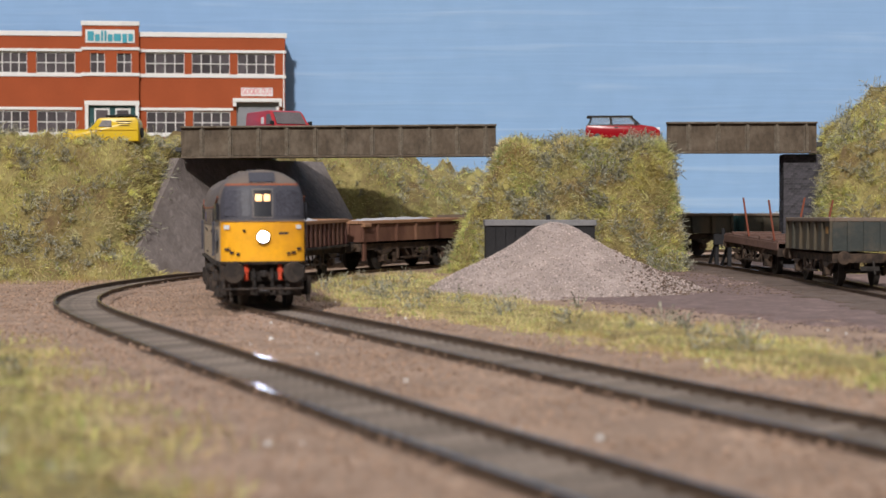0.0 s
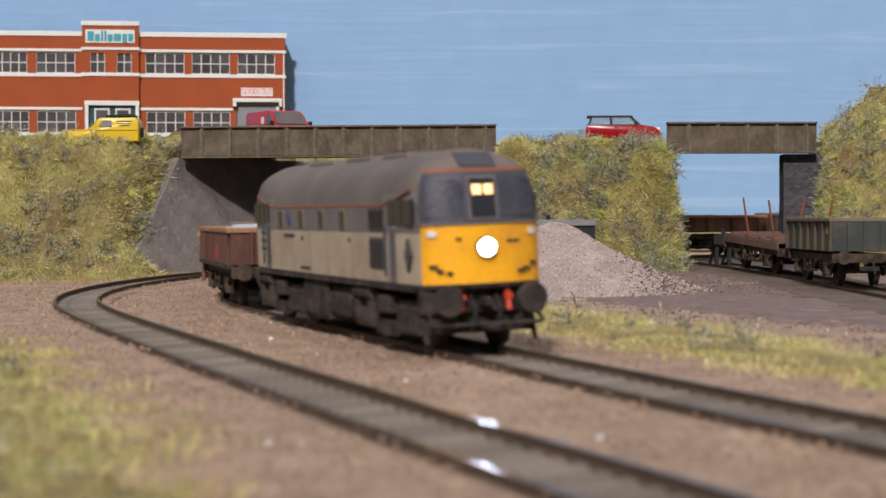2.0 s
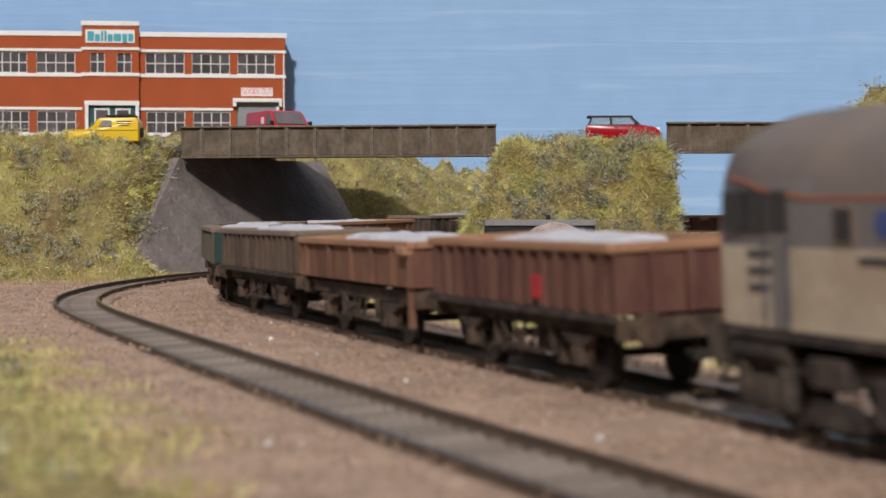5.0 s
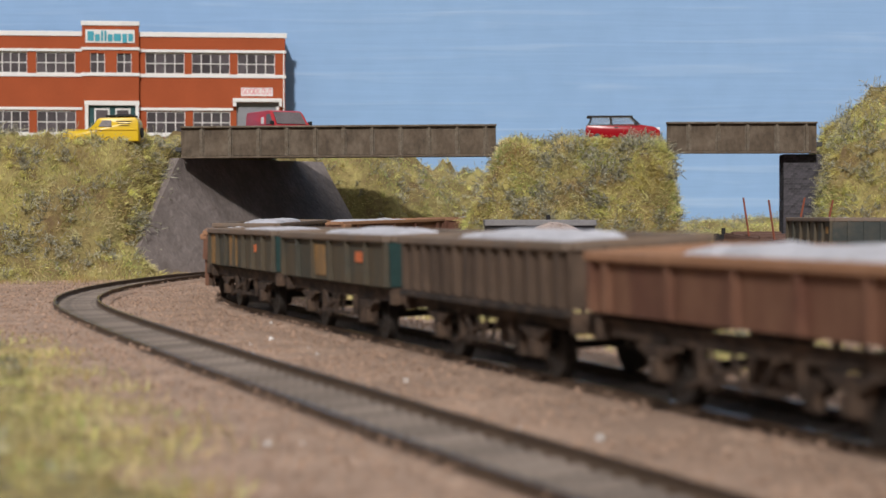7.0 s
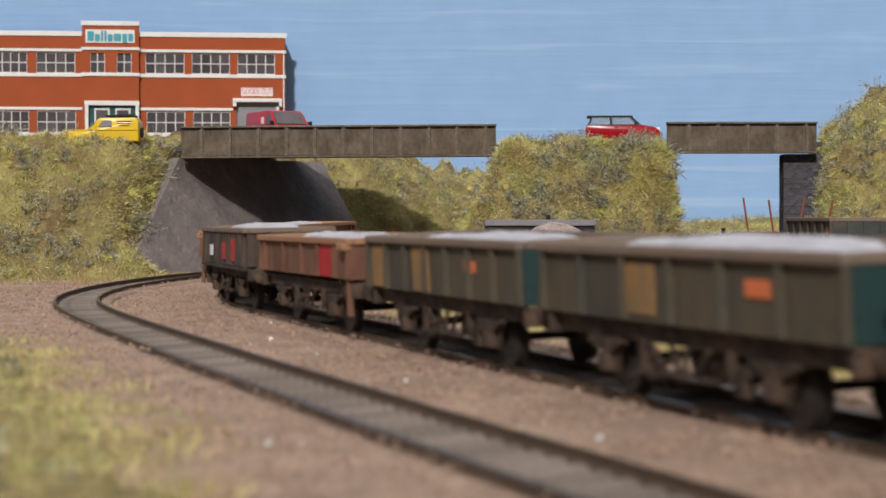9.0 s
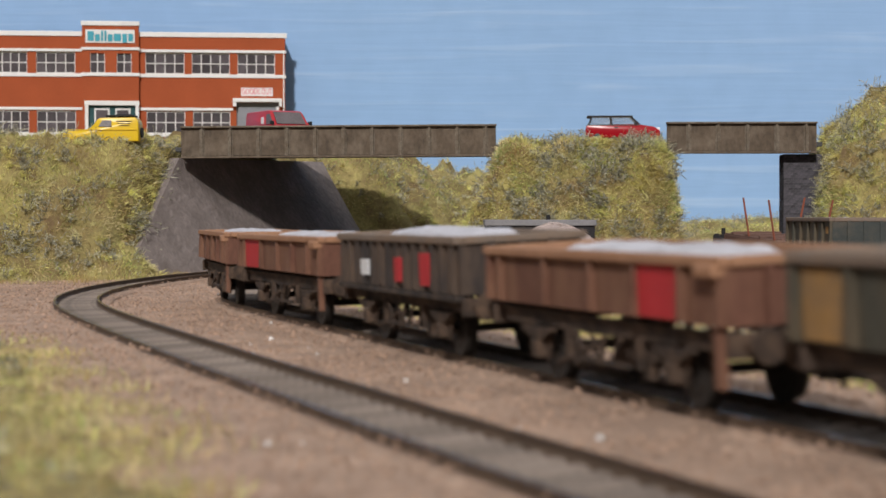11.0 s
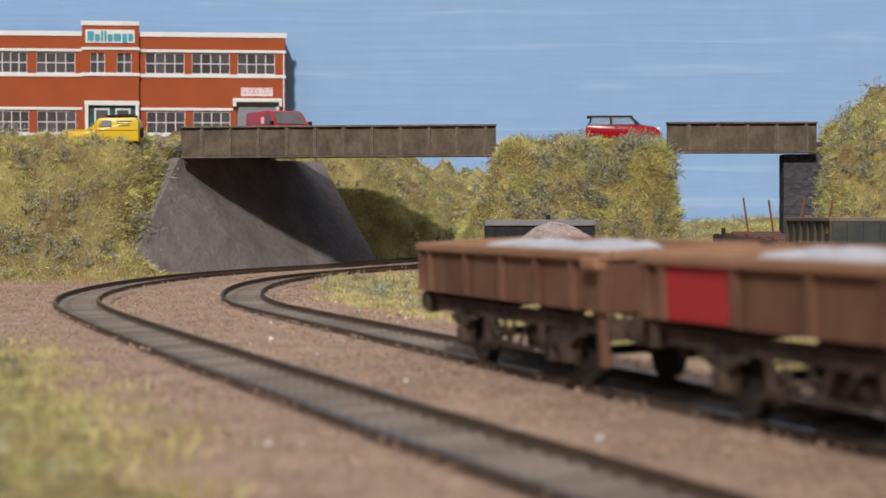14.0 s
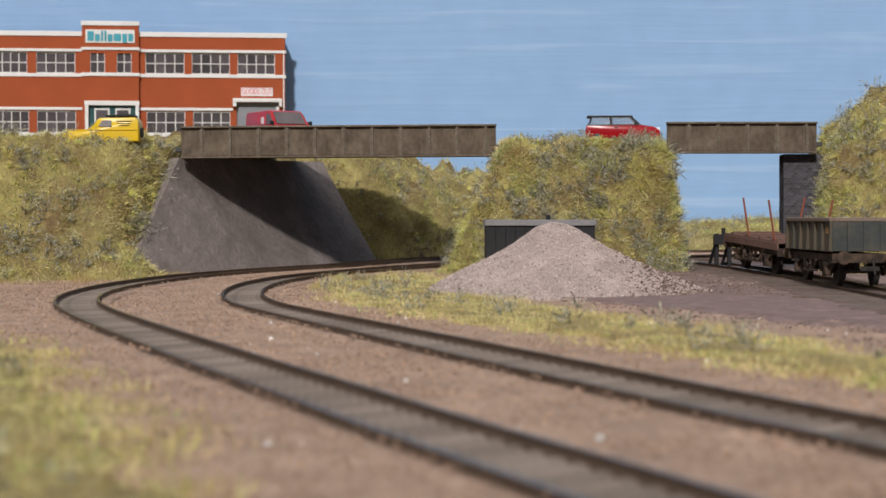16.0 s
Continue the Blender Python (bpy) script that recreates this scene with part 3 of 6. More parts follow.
def stone_load(parent, L, hw, z, h):
    nx, ny = 40, 14
    verts, faces = [], []
    for i in range(nx + 1):
        for j in range(ny + 1):
            x, y = (i / nx - 0.5) * L, (j / ny - 0.5) * 2 * hw
            e = smooth01((1 - abs(2 * x / L)) * 1.7) * smooth01((1 - abs(y / hw)) * 2.0)
            v = Vector((x * 60 + z * 999, y * 60, h * 1000))
            verts.append((x, y, z - 0.004 + (0.004 + h) * e + 0.0009 * noise.noise(v) + 0.0007 * noise.noise(v * 8)))
    for i in range(nx):
        for j in range(ny):
            a = i * (ny + 1) + j
            faces.append((a, a + 1, a + ny + 2, a + ny + 1))
    ob = raw("stone_load", verts, faces, M_LOAD, parent, "heaped pale grey crushed stone", smooth=False)
    return ob


def wagon_frame(w, L, wb, hand_lever):
    """Solebars, springs, axle guards, couplings and brake gear of a two-axle wagon."""
    for sy in (-1, 1):
        bm = boxes((-L / 2 + 0.001, L / 2 - 0.001, sy * 0.0128 - 0.0007, sy * 0.0128 + 0.0007, 0.0118, 0.0152), bev=0.0002)
        box(bm, -L / 2 + 0.001, L / 2 - 0.001, sy * 0.0135 - 0.0008, sy * 0.0135 + 0.0008, 0.0149, 0.0154)
        part("solebar", bm, M_WAGUNDER, w)
        for sx in (-1, 1):
            x = sx * wb / 2
            bm = bmesh.new()
            for dx in (-0.0052, 0.0052):
                extrude_profile(bm, [(x + dx * 0.9 - 0.0009, 0.012), (x + dx * 0.9 + 0.0009, 0.012), (x + dx * 0.35 + 0.0009, 0.0045), (x + dx * 0.35 - 0.0009, 0.0045)], sy * 0.0128, sy * 0.0136)
            box(bm, x - 0.0022, x + 0.0022, sy * 0.0145 - 0.0013, sy * 0.0145 + 0.0013, 0.0050, 0.0090, bev=0.0004)
            for k in range(4):
                box(bm, x - 0.0085 + k * 0.0015, x + 0.0085 - k * 0.0015, sy * 0.0143 - 0.0009, sy * 0.0143 + 0.0009, 0.0116 - 0.0006 * (k + 1), 0.0116 - 0.0006 * k)
            part("axlebox", bm, M_WAGUNDER, w, "axlebox with leaf spring")
        bm = boxes((-0.016, 0.016, sy * 0.0152 - 0.0005, sy * 0.0152 + 0.0005, 0.0062, 0.0072))
        cyl(bm, (-0.012, sy * 0.0150, 0.012), (-0.006, sy * 0.0150, 0.0065), 0.0005, seg=6)
        cyl(bm, (0.012, sy * 0.0150, 0.012), (0.006, sy * 0.0150, 0.0065), 0.0005, seg=6)
        cyl(bm, (-0.022, sy * 0.0150, 0.0050), (0.0, sy * 0.0152, 0.0100), 0.0006, seg=6)
        for x in (-0.0185, 0.0185):
            box(bm, x - 0.0007, x + 0.0007, sy * 0.0140 - 0.0006, sy * 0.0140 + 0.0006, 0.0062, 0.0125)
            box(bm, x - 0.0024, x + 0.0024, sy * 0.0118 - 0.0010, sy * 0.0118 + 0.0010, 0.0040, 0.0098, bev=0.0003)
        extrude_profile(bm, [(-0.0042, 0.0122), (-0.0028, 0.0122), (0.0007, 0.0052), (-0.0007, 0.0052)], sy * 0.0146, sy * 0.0152)
        extrude_profile(bm, [(0.0028, 0.0122), (0.0042, 0.0122), (0.0007, 0.0052), (-0.0007, 0.0052)], sy * 0.0146, sy * 0.0152)
        part("brake_lever", bm, M_WAGUNDER, w, "dirty brake lever and guard")
    bm = boxes((-0.014, -0.002, -0.006, 0.006, 0.0045, 0.0115), bev=0.0006)
    cyl(bm, (0.006, -0.009, 0.0085), (0.018, -0.009, 0.0085), 0.0026, seg=12)
    part("brake_cylinder", bm, M_WAGUNDER, w)
    for sx in (-1, 1):
        part("headstock", boxes((sx * (L / 2 - 0.0005) - 0.0009, sx * (L / 2 - 0.0005) + 0.0009, -0.0158, 0.0158, 0.0112, 0.0158), bev=0.0003), M_WAGUNDER, w)
        bm = boxes((sx * L / 2, sx * (L / 2 + 0.011), -0.0017, 0.0017, 0.0080, 0.0090), bev=0.0002)
        box(bm, sx * (L / 2 + 0.0095), sx * (L / 2 + 0.011), -0.0045, 0.0045, 0.0078, 0.0098)
        cyl(bm, (sx * (L / 2 + 0.001), 0.004, 0.012), (sx * (L / 2 + 0.003), 0.0045, 0.005), 0.0006, seg=8)
        part("coupling", bm, M_WHEEL, w, "black tension-lock coupling and hose")
        buffer_pair(w, sx * L / 2, sx, mat=M_WAGUNDER)


def tub(w, L, hw, z0, z1, flare, mat):
    """Open box body with thick sides, a floor and flared ends."""
    t = 0.0009
    for sy in (-1, 1):
        part("side_panel", boxes((-L / 2, L / 2, sy * hw - (t if sy > 0 else 0), sy * hw + (0 if sy > 0 else t), z0, z1)), mat, w)
    for sx in (-1, 1):
        part("end_wall", boxes((sx * L / 2 - (t if sx > 0 else 0), sx * L / 2 + (0 if sx > 0 else t), -hw + t, hw - t, z0, z1)), mat, w)
    w["long"] = L
    return part("floor_plate", boxes((-L / 2 + t, L / 2 - t, -hw + t, hw - t, z0, z0 + 0.001)), mat, w)


def rim(w, L, hw, z, mat, th=0.0016):
    bm = bmesh.new()
    for sy in (-1, 1):
        box(bm, -L / 2 - 0.0006, L / 2 + 0.0006, sy * hw - 0.0012, sy * hw + 0.0012, z - 0.0004, z + th, bev=0.0004)
    for sx in (-1, 1):
        box(bm, sx * L / 2 - 0.0011, sx * L / 2 + 0.0011, -hw + 0.0012, hw - 0.0012, z - 0.0004, z + th, bev=0.0004)
    return part("top_rim", bm, mat, w, "dusty rounded top rim")


def wagon(kind, label, L, mat, rim_mat, ribs, z0, z1, load, patches=(), end=None, wb=0.070, post=False, m=None, moving=True):
    """patches: (from the front end 0..1, width, z0, z1, material) on the near side."""
    w = empty(kind, label, "goods wagon", "stone train wagons" if moving else "parked wagons", m)
    hw = 0.0160
    tub(w, L, hw, z0, z1, 0, mat)
    rim(w, L, hw + 0.0003, z1, rim_mat)
    for i in range(ribs):
        if ribs > 9:
            x = L / 2 - L * (i + 0.5) / ribs
        elif post:
            x = L / 2 - L * (0.01, 0.14, 0.31, 0.49, 0.70, 0.93, 0.99)[i]
        else:
            x = L / 2 - L * (i + 0.02) / (ribs - 0.96)
        wd = 0.0013 if ribs > 9 else 0.0009
        for sy in (-1, 1):
            bm = bmesh.new()
            extrude_profile(bm, [(sy * hw, z0 - (0.0006 if ribs > 9 else 0)), (sy * (hw + 0.0016), z0 + 0.0004), (sy * (hw + 0.0011), z1), (sy * hw, z1)], x - wd, x + wd, axis="x")
            part("rib", bm, mat, w)
    for sx in (-1, 1):
        for y in (-0.008, 0.0, 0.008):
            part("end_rib", boxes((sx * (L / 2 + 0.0008) - 0.0008, sx * (L / 2 + 0.0008) + 0.0008, y - 0.0007, y + 0.0007, z0, z1)), end or mat, w)
        if end:
            part("end_panel", boxes((sx * (L / 2 + 0.0003) - 0.0004, sx * (L / 2 + 0.0003) + 0.0004, -hw + 0.0002, hw - 0.0002, z0 + 0.0003, z1 - 0.0005)), end, w, "plain painted end panel")
    for f, wd, a, b, pm in patches:
        x = L / 2 - L * f
        part("panel", boxes((x - wd / 2, x + wd / 2, -hw - (0.0017 if ribs > 9 else 0.00035), -hw + 0.0001, a, b)), pm, w, "painted patch on the wagon side")
    if ribs > 9:
        bm = boxes((-L / 2, L / 2, -hw - 0.0016, -hw + 0.001, z0 - 0.0016, z0 - 0.0002), (-L / 2, L / 2, hw - 0.001, hw + 0.0016, z0 - 0.0016, z0 - 0.0002), bev=0.0002)
        part("sill", bm, M_UNDER, w)
    if post:
        for sx in (1,):
            for sy in (-1, 1):
                x = sx * (L / 2 - 0.0035)
                bm = boxes((x - 0.0014, x + 0.0014, sy * 0.0158 - 0.0008, sy * 0.0158 + 0.0008, 0.0058, z0 + 0.001), bev=0.0002)
                part("ladder_post", bm, mat, w, "rusty brown corner step post")
                part("lip", boxes((x - 0.0045, x + 0.0035, sy * 0.0170 - 0.0016, sy * 0.0170 + 0.0016, z1 - 0.0022, z1 + 0.0003), bev=0.0006), rim_mat, w)
    wagon_frame(w, L, wb, True)
    for sx in (-1, 1):
        wheelset(w, sx * wb / 2)
    if load:
        stone_load(w, L - 0.003, hw - 0.001, z1, load)
    return w


# ---- the diesel locomotive ----
# height, width of the body there, width of the cabs there
LEVELS = [(0.0166, 1.0, 1.0), (0.0178, 1.0, 1.0), (0.0250, 1.0, 1.0), (0.0312, 1.0, 1.0), (0.0330, 1.0, 1.0), (0.0337, 1.0, 1.0), (0.0385, 1.0, 1.0), (0.0392, 0.99, 1.0),
          (0.0420, 0.955, 0.985), (0.0445, 0.905, 0.95), (0.0470, 0.825, 0.885), (0.0478, 0.79, 0.855), (0.0495, 0.69, 0.755), (0.0512, 0.535, 0.60), (0.0524, 0.375, 0.43), (0.0531, 0.20, 0.22), (0.0533, 0.04, 0.04)]


def loco_outline(z, kb, k):
    """Plan outline of the body at a height: sides, and bowed ends that rake back above the waist."""
    hw = 0.0172 * k
    rake = max(0.0, z - 0.0335) * 0.16 + max(0.0, z - 0.047) ** 1.25 * 4.2
    pts = []
    n = 12
    for sgn in (1, -1):
        pts += [(sgn * x, -sgn * 0.0172 * kb) for x in (-0.040, 0.0, 0.0630)] + [(sgn * x, -sgn * hw) for x in (0.0655, 0.0760)]
        for i in range(n + 1):
            a = -1 + 2 * i / n
            bow = 0.0042 * abs(a) ** 2.4
            taper = 1 - 0.06 * smooth01((abs(a) - 0.2) / 0.8)
            pts.append((sgn * (0.0985 - bow - rake), sgn * a * hw * taper))
        pts += [(sgn * 0.0760, sgn * hw), (sgn * 0.0655, sgn * hw), (sgn * 0.0630, sgn * 0.0172 * kb)]
    return pts


def locomotive():
    loco = empty("diesel_locomotive", "weathered grey diesel locomotive with yellow ends and lit headlight", "locomotive")
    bm = bmesh.new()
    rings = []
    for z, kb, k in LEVELS:
        rings.append([bm.verts.new((x, y, z)) for x, y in loco_outline(z, kb, k)])
    for (za, *_), (zb, *_), lo, hi in zip(LEVELS, LEVELS[1:], rings, rings[1:]):
        zm = (za + zb) / 2
        c = len(lo)
        for i in range(c):
            f = bm.faces.new((lo[i], lo[(i + 1) % c], hi[(i + 1) % c], hi[i]))
            xm = sum(abs(v.co.x) for v in f.verts) / 4
            front = xm > 0.0885 - max(0, zm - 0.0335) * 0.2
            cab = xm > 0.0642
            if zm < 0.0178:
                mi = 5
            elif front and zm < 0.0330:
                mi = 3
            elif zm < 0.0312:
                mi = 0
            elif zm > 0.0470 and zm < 0.0478 and front:
                mi = 4
            elif zm < 0.0337 and front:
                mi = 4
            elif front and zm < 0.0470:
                mi = 6
            elif 0.0385 < zm < 0.0392 and not cab:
                mi = 4
            elif zm < 0.0385 or (cab and zm < 0.0420):
                mi = 1
            else:
                mi = 2
            f.material_index = mi
            f.smooth = zm > 0.0392 or front
    bm.faces.new(rings[0][::-1])
    bm.faces.new(rings[-1])
    part("body", bm, [M_STONE_PAINT, M_GREY_PAINT, M_ROOF, M_YELLOW, M_ORANGE, M_UNDER, M_CAB], loco, "two-tone grey body with dirty roof and yellow ends")

    def front_x(z, y):
        rake = max(0.0, z - 0.0335) * 0.16 + max(0.0, z - 0.047) ** 1.25 * 4.2
        return 0.0985 - 0.0042 * abs(y / 0.0168) ** 2.4 - rake

    def front_patch(name, y0, y1, z0, z1, mat, sgn, proud=0.00018, label="", slant=0.0, cut=0.0):
        b2 = bmesh.new()
        rows = []
        n = 6
        for depth in (proud, -0.0008):
            grid = []
            for j in range(4):
                z = z0 + (z1 - z0) * j / 3
                row = []
                for i in range(n + 1):
                    y = y0 + (y1 - y0) * i / n + slant * (j / 3)
                    zz = z - cut * (abs(i / n - 0.5) * 2) ** 4 * (1 if j == 3 else 0)
                    row.append(b2.verts.new((sgn * (front_x(zz, y) + depth), sgn * y, zz)))
                grid.append(row)
            rows.append(grid)
        for grid in rows:
            for j in range(3):
                for i in range(n):
                    b2.faces.new((grid[j][i], grid[j][i + 1], grid[j + 1][i + 1], grid[j + 1][i]))
        A, B = rows
        for i in range(n):
            b2.faces.new((A[0][i], A[0][i + 1], B[0][i + 1], B[0][i]))
            b2.faces.new((A[3][i], A[3][i + 1], B[3][i + 1], B[3][i]))
        for j in range(3):
            b2.faces.new((A[j][0], A[j + 1][0], B[j + 1][0], B[j][0]))
            b2.faces.new((A[j][n], A[j + 1][n], B[j + 1][n], B[j][n]))
        return part(name, b2, mat, loco, label)

    for sgn in (1, -1):
        front_patch("windscreen", -0.0145, -0.0050, 0.0352, 0.0452, M_SCREEN, sgn, label="dusky cab windscreen", cut=0.0012)
        front_patch("windscreen", 0.0050, 0.0145, 0.0352, 0.0452, M_SCREEN, sgn, label="dusky cab windscreen", cut=0.0012)
        front_patch("headcode_box", -0.0040, 0.0040, 0.0345, 0.0458, M_GREY_PAINT, sgn, 0.00035, "centre panel with lit marker lights")
        front_patch("headcode_glass", -0.0034, 0.0034, 0.0350, 0.0452, M_GLASS, sgn, 0.00055)
        for y in (-0.0016, 0.0016):
            front_patch("marker_light", y - 0.0012, y + 0.0012, 0.0410, 0.0436, M_CODE if sgn > 0 else M_WHITEPATCH, sgn, 0.0008, "warm lit marker square")
        front_patch("horn_grille", -0.0050, 0.0050, 0.0484, 0.0522, M_CAB, sgn, 0.0006, "dark roof-dome grille")
        front_patch("waist_strip", -0.0165, 0.0165, 0.0331, 0.0337, M_RIM, sgn, 0.0005)
        b2 = cyls((((sgn * 0.0980), 0, 0.0272), (sgn * 0.1000, 0, 0.0272), 0.0027), seg=20)
        lamp_ring = part("headlight", b2, M_CAB, loco, "round headlight housing")
        b2 = bmesh.new()
        bmesh.ops.create_uvsphere(b2, u_segments=20, v_segments=10, radius=0.0022, matrix=Matrix.Translation((sgn * 0.0998, 0, 0.0272)) @ Matrix.Diagonal((0.45, 1, 1, 1)))
        part("lamp_lens", b2, M_LAMP if sgn > 0 else M_WHITEPATCH, lamp_ring, "dazzling white lit lens" if sgn > 0 else "")
        for y, z, a in ((-0.0136, 0.0225, 0.0013), (-0.0120, 0.0212, 0.0010), (0.0118, 0.0212, 0.0012), (0.0140, 0.0226, 0.0012), (-0.0096, 0.0207, 0.0009), (0.0098, 0.0208, 0.0009), (-0.0072, 0.0295, 0.0007)):
            front_patch("jumper_socket", y - a * 0.7, y + a * 0.7, z - 0.00045, z + 0.00045, M_UNDER, sgn, 0.0009, "small dark jumper socket")
        for y in (-0.0138, 0.0138):
            front_patch("lamp_bracket", y - 0.0010, y + 0.0010, 0.0302, 0.0318, M_WHITEPATCH, sgn, 0.0006)
        front_patch("number_bar", 0.0062, 0.0098, 0.0282, 0.0290, M_TEXT, sgn, 0.00025)
        # buffer beam and its clutter
        part("buffer_beam", boxes((sgn * 0.0925 - 0.0016, sgn * 0.0925 + 0.0016, -0.0165, 0.0165, 0.0100, 0.0166), bev=0.0004), M_UNDER, loco)
        buffer_pair(loco, sgn * 0.0935, sgn, 0.0136, 0.0042, M_UNDER, 0.0080)
        for y in (-0.0065, 0.0065):
            b2 = cyls(((sgn * 0.0955, y, 0.0165), (sgn * 0.0975, y, 0.0105), 0.0008), seg=10)
            box(b2, sgn * 0.0965 - 0.0010, sgn * 0.0965 + 0.0010, y - 0.0010, y + 0.0010, 0.0135, 0.0150)
            part("brake_hose", b2, M_RED, loco, "bright red brake hose")
        for y in (-0.0095, 0.0095, -0.0035, 0.0035):
            pts = [Vector((sgn * 0.0950, y, 0.0150)), Vector((sgn * 0.0985, y, 0.0110)), Vector((sgn * 0.0985, y * 0.95, 0.0080)), Vector((sgn * 0.0955, y * 0.9, 0.0060))]
            b2 = bmesh.new()
            for p, q in zip(pts, pts[1:]):
                cyl(b2, p, q, 0.0006, seg=8)
            part("air_pipe", b2, M_WHEEL, loco, "hanging black air pipe")
        b2 = cyls(((sgn * 0.0990, -0.0150, 0.0072), (sgn * 0.0990, 0.0150, 0.0072), 0.0005), seg=8)
        for y in (-0.0150, 0.0150):
            cyl(b2, (sgn * 0.0945, y, 0.0110), (sgn * 0.0990, y, 0.0072), 0.0005, seg=8)
        part("guard_rail", b2, M_UNDER, loco, "thin grey front pipe rail")
        part("drawhook", boxes((sgn * 0.0970 - 0.0030, sgn * 0.0970 + 0.0030, -0.0012, 0.0012, 0.0118, 0.0142), bev=0.0004), M_UNDER, loco)
        b2 = boxes((sgn * 0.1000 - 0.0070, sgn * 0.1000 + 0.0040, -0.0020, 0.0020, 0.0060, 0.0070), bev=0.0003)
        part("coupling", b2, M_WHEEL, loco)
        part("valance", boxes((sgn * 0.0910 - 0.0008, sgn * 0.0910 + 0.0008, -0.0150, 0.0150, 0.0045, 0.0102), bev=0.0003), M_UNDER, loco)
    # sides
    for sy in (-1, 1):
        y = sy * 0.0172

        def plate(name, x0, x1, z0, z1, mat, proud=0.00025, label="", bev=0.0):
            a, b3 = sorted((y - sy * 0.0006, y + sy * proud))
            return part(name, boxes((x0, x1, a, b3, z0, z1), bev=bev), mat, loco, label)

        for x in (-0.0528, -0.0258, -0.0008, 0.0236):
            plate("window_frame", x - 0.0032, x + 0.0032, 0.0317, 0.0380, M_RIM, 0.00035, bev=0.0002)
            plate("side_window", x - 0.0024, x + 0.0024, 0.0324, 0.0373, M_GLASS, 0.0005)
        for z0, z1 in ((0.0318, 0.0382), (0.0212, 0.0300)):
            plate("side_grille", 0.0515, 0.0655, z0, z1, M_CAB, 0.0003, "dark louvred grille")
            for k in range(7):
                zz = z0 + 0.0008 + k * (z1 - z0 - 0.0012) / 7
                plate("louvre", 0.0519, 0.0651, zz, zz + 0.0004, M_UNDER, 0.0006)
        for sx in (-1, 1):
            for x0, x1 in ((0.0700, 0.0753), (0.0766, 0.0822), (0.0836, 0.0908)):
                a, b3 = sorted((sx * x0, sx * x1))
                plate("cab_window", a, b3, 0.0337, 0.0403, M_GLASS, 0.0004, "dark cab side window")
            b2 = bmesh.new()
            for xa, za, xb, zb in ((0.0640, 0.0390, 0.0760, 0.0402), (0.0760, 0.0402, 0.0885, 0.0428)):
                cyl(b2, (sx * xa, sy * 0.01725, za), (sx * xb, sy * (0.01725 if zb < 0.042 else 0.0168), zb), 0.00035, seg=6)
            part("cab_line", b2, M_ORANGE, loco, "faded orange line on the cab")
            a, b3 = sorted((sx * 0.0700, sx * 0.0753))
            plate("cab_door", a, b3, 0.0178, 0.0332, M_GREY_PAINT, 0.0003, "recessed grey cab door", 0.0002)
            for x in (0.0688, 0.0763):
                b2 = cyls(((sx * x, y + sy * 0.0010, 0.0195), (sx * x, y + sy * 0.0010, 0.0330), 0.00035), seg=6)
                part("handrail", b2, M_CAB, loco)
            # plain diamond badge
            if sx > 0:
                for r, mm, pr in ((0.0046, M_TEXT, 0.0003), (0.0025, M_GREY_PAINT, 0.0004), (0.0014, M_TEXT, 0.0005)):
                    b2 = bmesh.new()
                    extrude_profile(b2, [(0.0862 - r * 0.62, 0.0255), (0.0862, 0.0255 - r), (0.0862 + r * 0.62, 0.0255), (0.0862, 0.0255 + r)], y - sy * 0.0003, y + sy * pr)
                    part("badge", b2, mm, loco, "plain dark diamond badge")
        b2 = cyls(((-0.0420, y - sy * 0.0004, 0.0350), (-0.0420, y + sy * 0.0003, 0.0350), 0.0023), seg=8)
        part("round_badge", b2, M_BLUE, loco, "round dark blue badge")
        plate("name_bar", -0.0490, -0.0360, 0.0290, 0.0301, M_TEXT, 0.0003)
        for k, zz in enumerate((0.0296, 0.0268, 0.0240)):
            plate("number_bar", -0.0830, -0.0745 - 0.001 * k, zz, zz + 0.0010, M_TEXT, 0.0002)
        for x in (-0.0160, 0.0050, 0.0330):
            plate("panel_seam", x - 0.00008, x + 0.00008, 0.0180, 0.0312, M_RIM, 0.00006)
        plate("footstep", -0.0275, -0.0165, 0.0192, 0.0198, M_UNDER, 0.0004)
        for x in (-0.0255, 0.0300):
            plate("hinge", x, x + 0.0010, 0.0282, 0.0296, M_UNDER, 0.0004)
        plate("bottom_rail", -0.0900, 0.0900, 0.0160, 0.0172, M_UNDER, 0.0006)
        part("gutter", boxes((-0.0640, 0.0640, *sorted((sy * 0.0166, sy * 0.01735)), 0.0385, 0.0391), bev=0.0001), M_ORANGE, loco, "faded orange cantrail strip")
    # roof furniture
    for x0, x1, z in ((-0.050, -0.020, 0.0534), (-0.005, 0.022, 0.0535), (0.034, 0.058, 0.0534)):
        part("roof_hatch", boxes((x0, x1, -0.0075, 0.0075, 0.0505, z), bev=0.0008), M_ROOF, loco, "dirty grey roof hatch")
    part("exhaust", cyls(((0.028, 0, 0.052), (0.028, 0, 0.0546), 0.0022), seg=14), M_CAB, loco)
    # tanks between the bogies
    for sy in (-1, 1):
        a, b3 = sorted((sy * 0.006, sy * 0.0162))
        bm = boxes((-0.030, 0.000, a, b3, 0.0035, 0.0155), bev=0.0008)
        tank = part("battery_box", bm, M_UNDER, loco, "dirty dark underframe box")
        for k in range(3):
            part("box_door", boxes((-0.028 + k * 0.010, -0.0205 + k * 0.010, *sorted((sy * 0.0158, sy * 0.0168)), 0.0050, 0.0140), bev=0.0002), M_UNDER, tank)
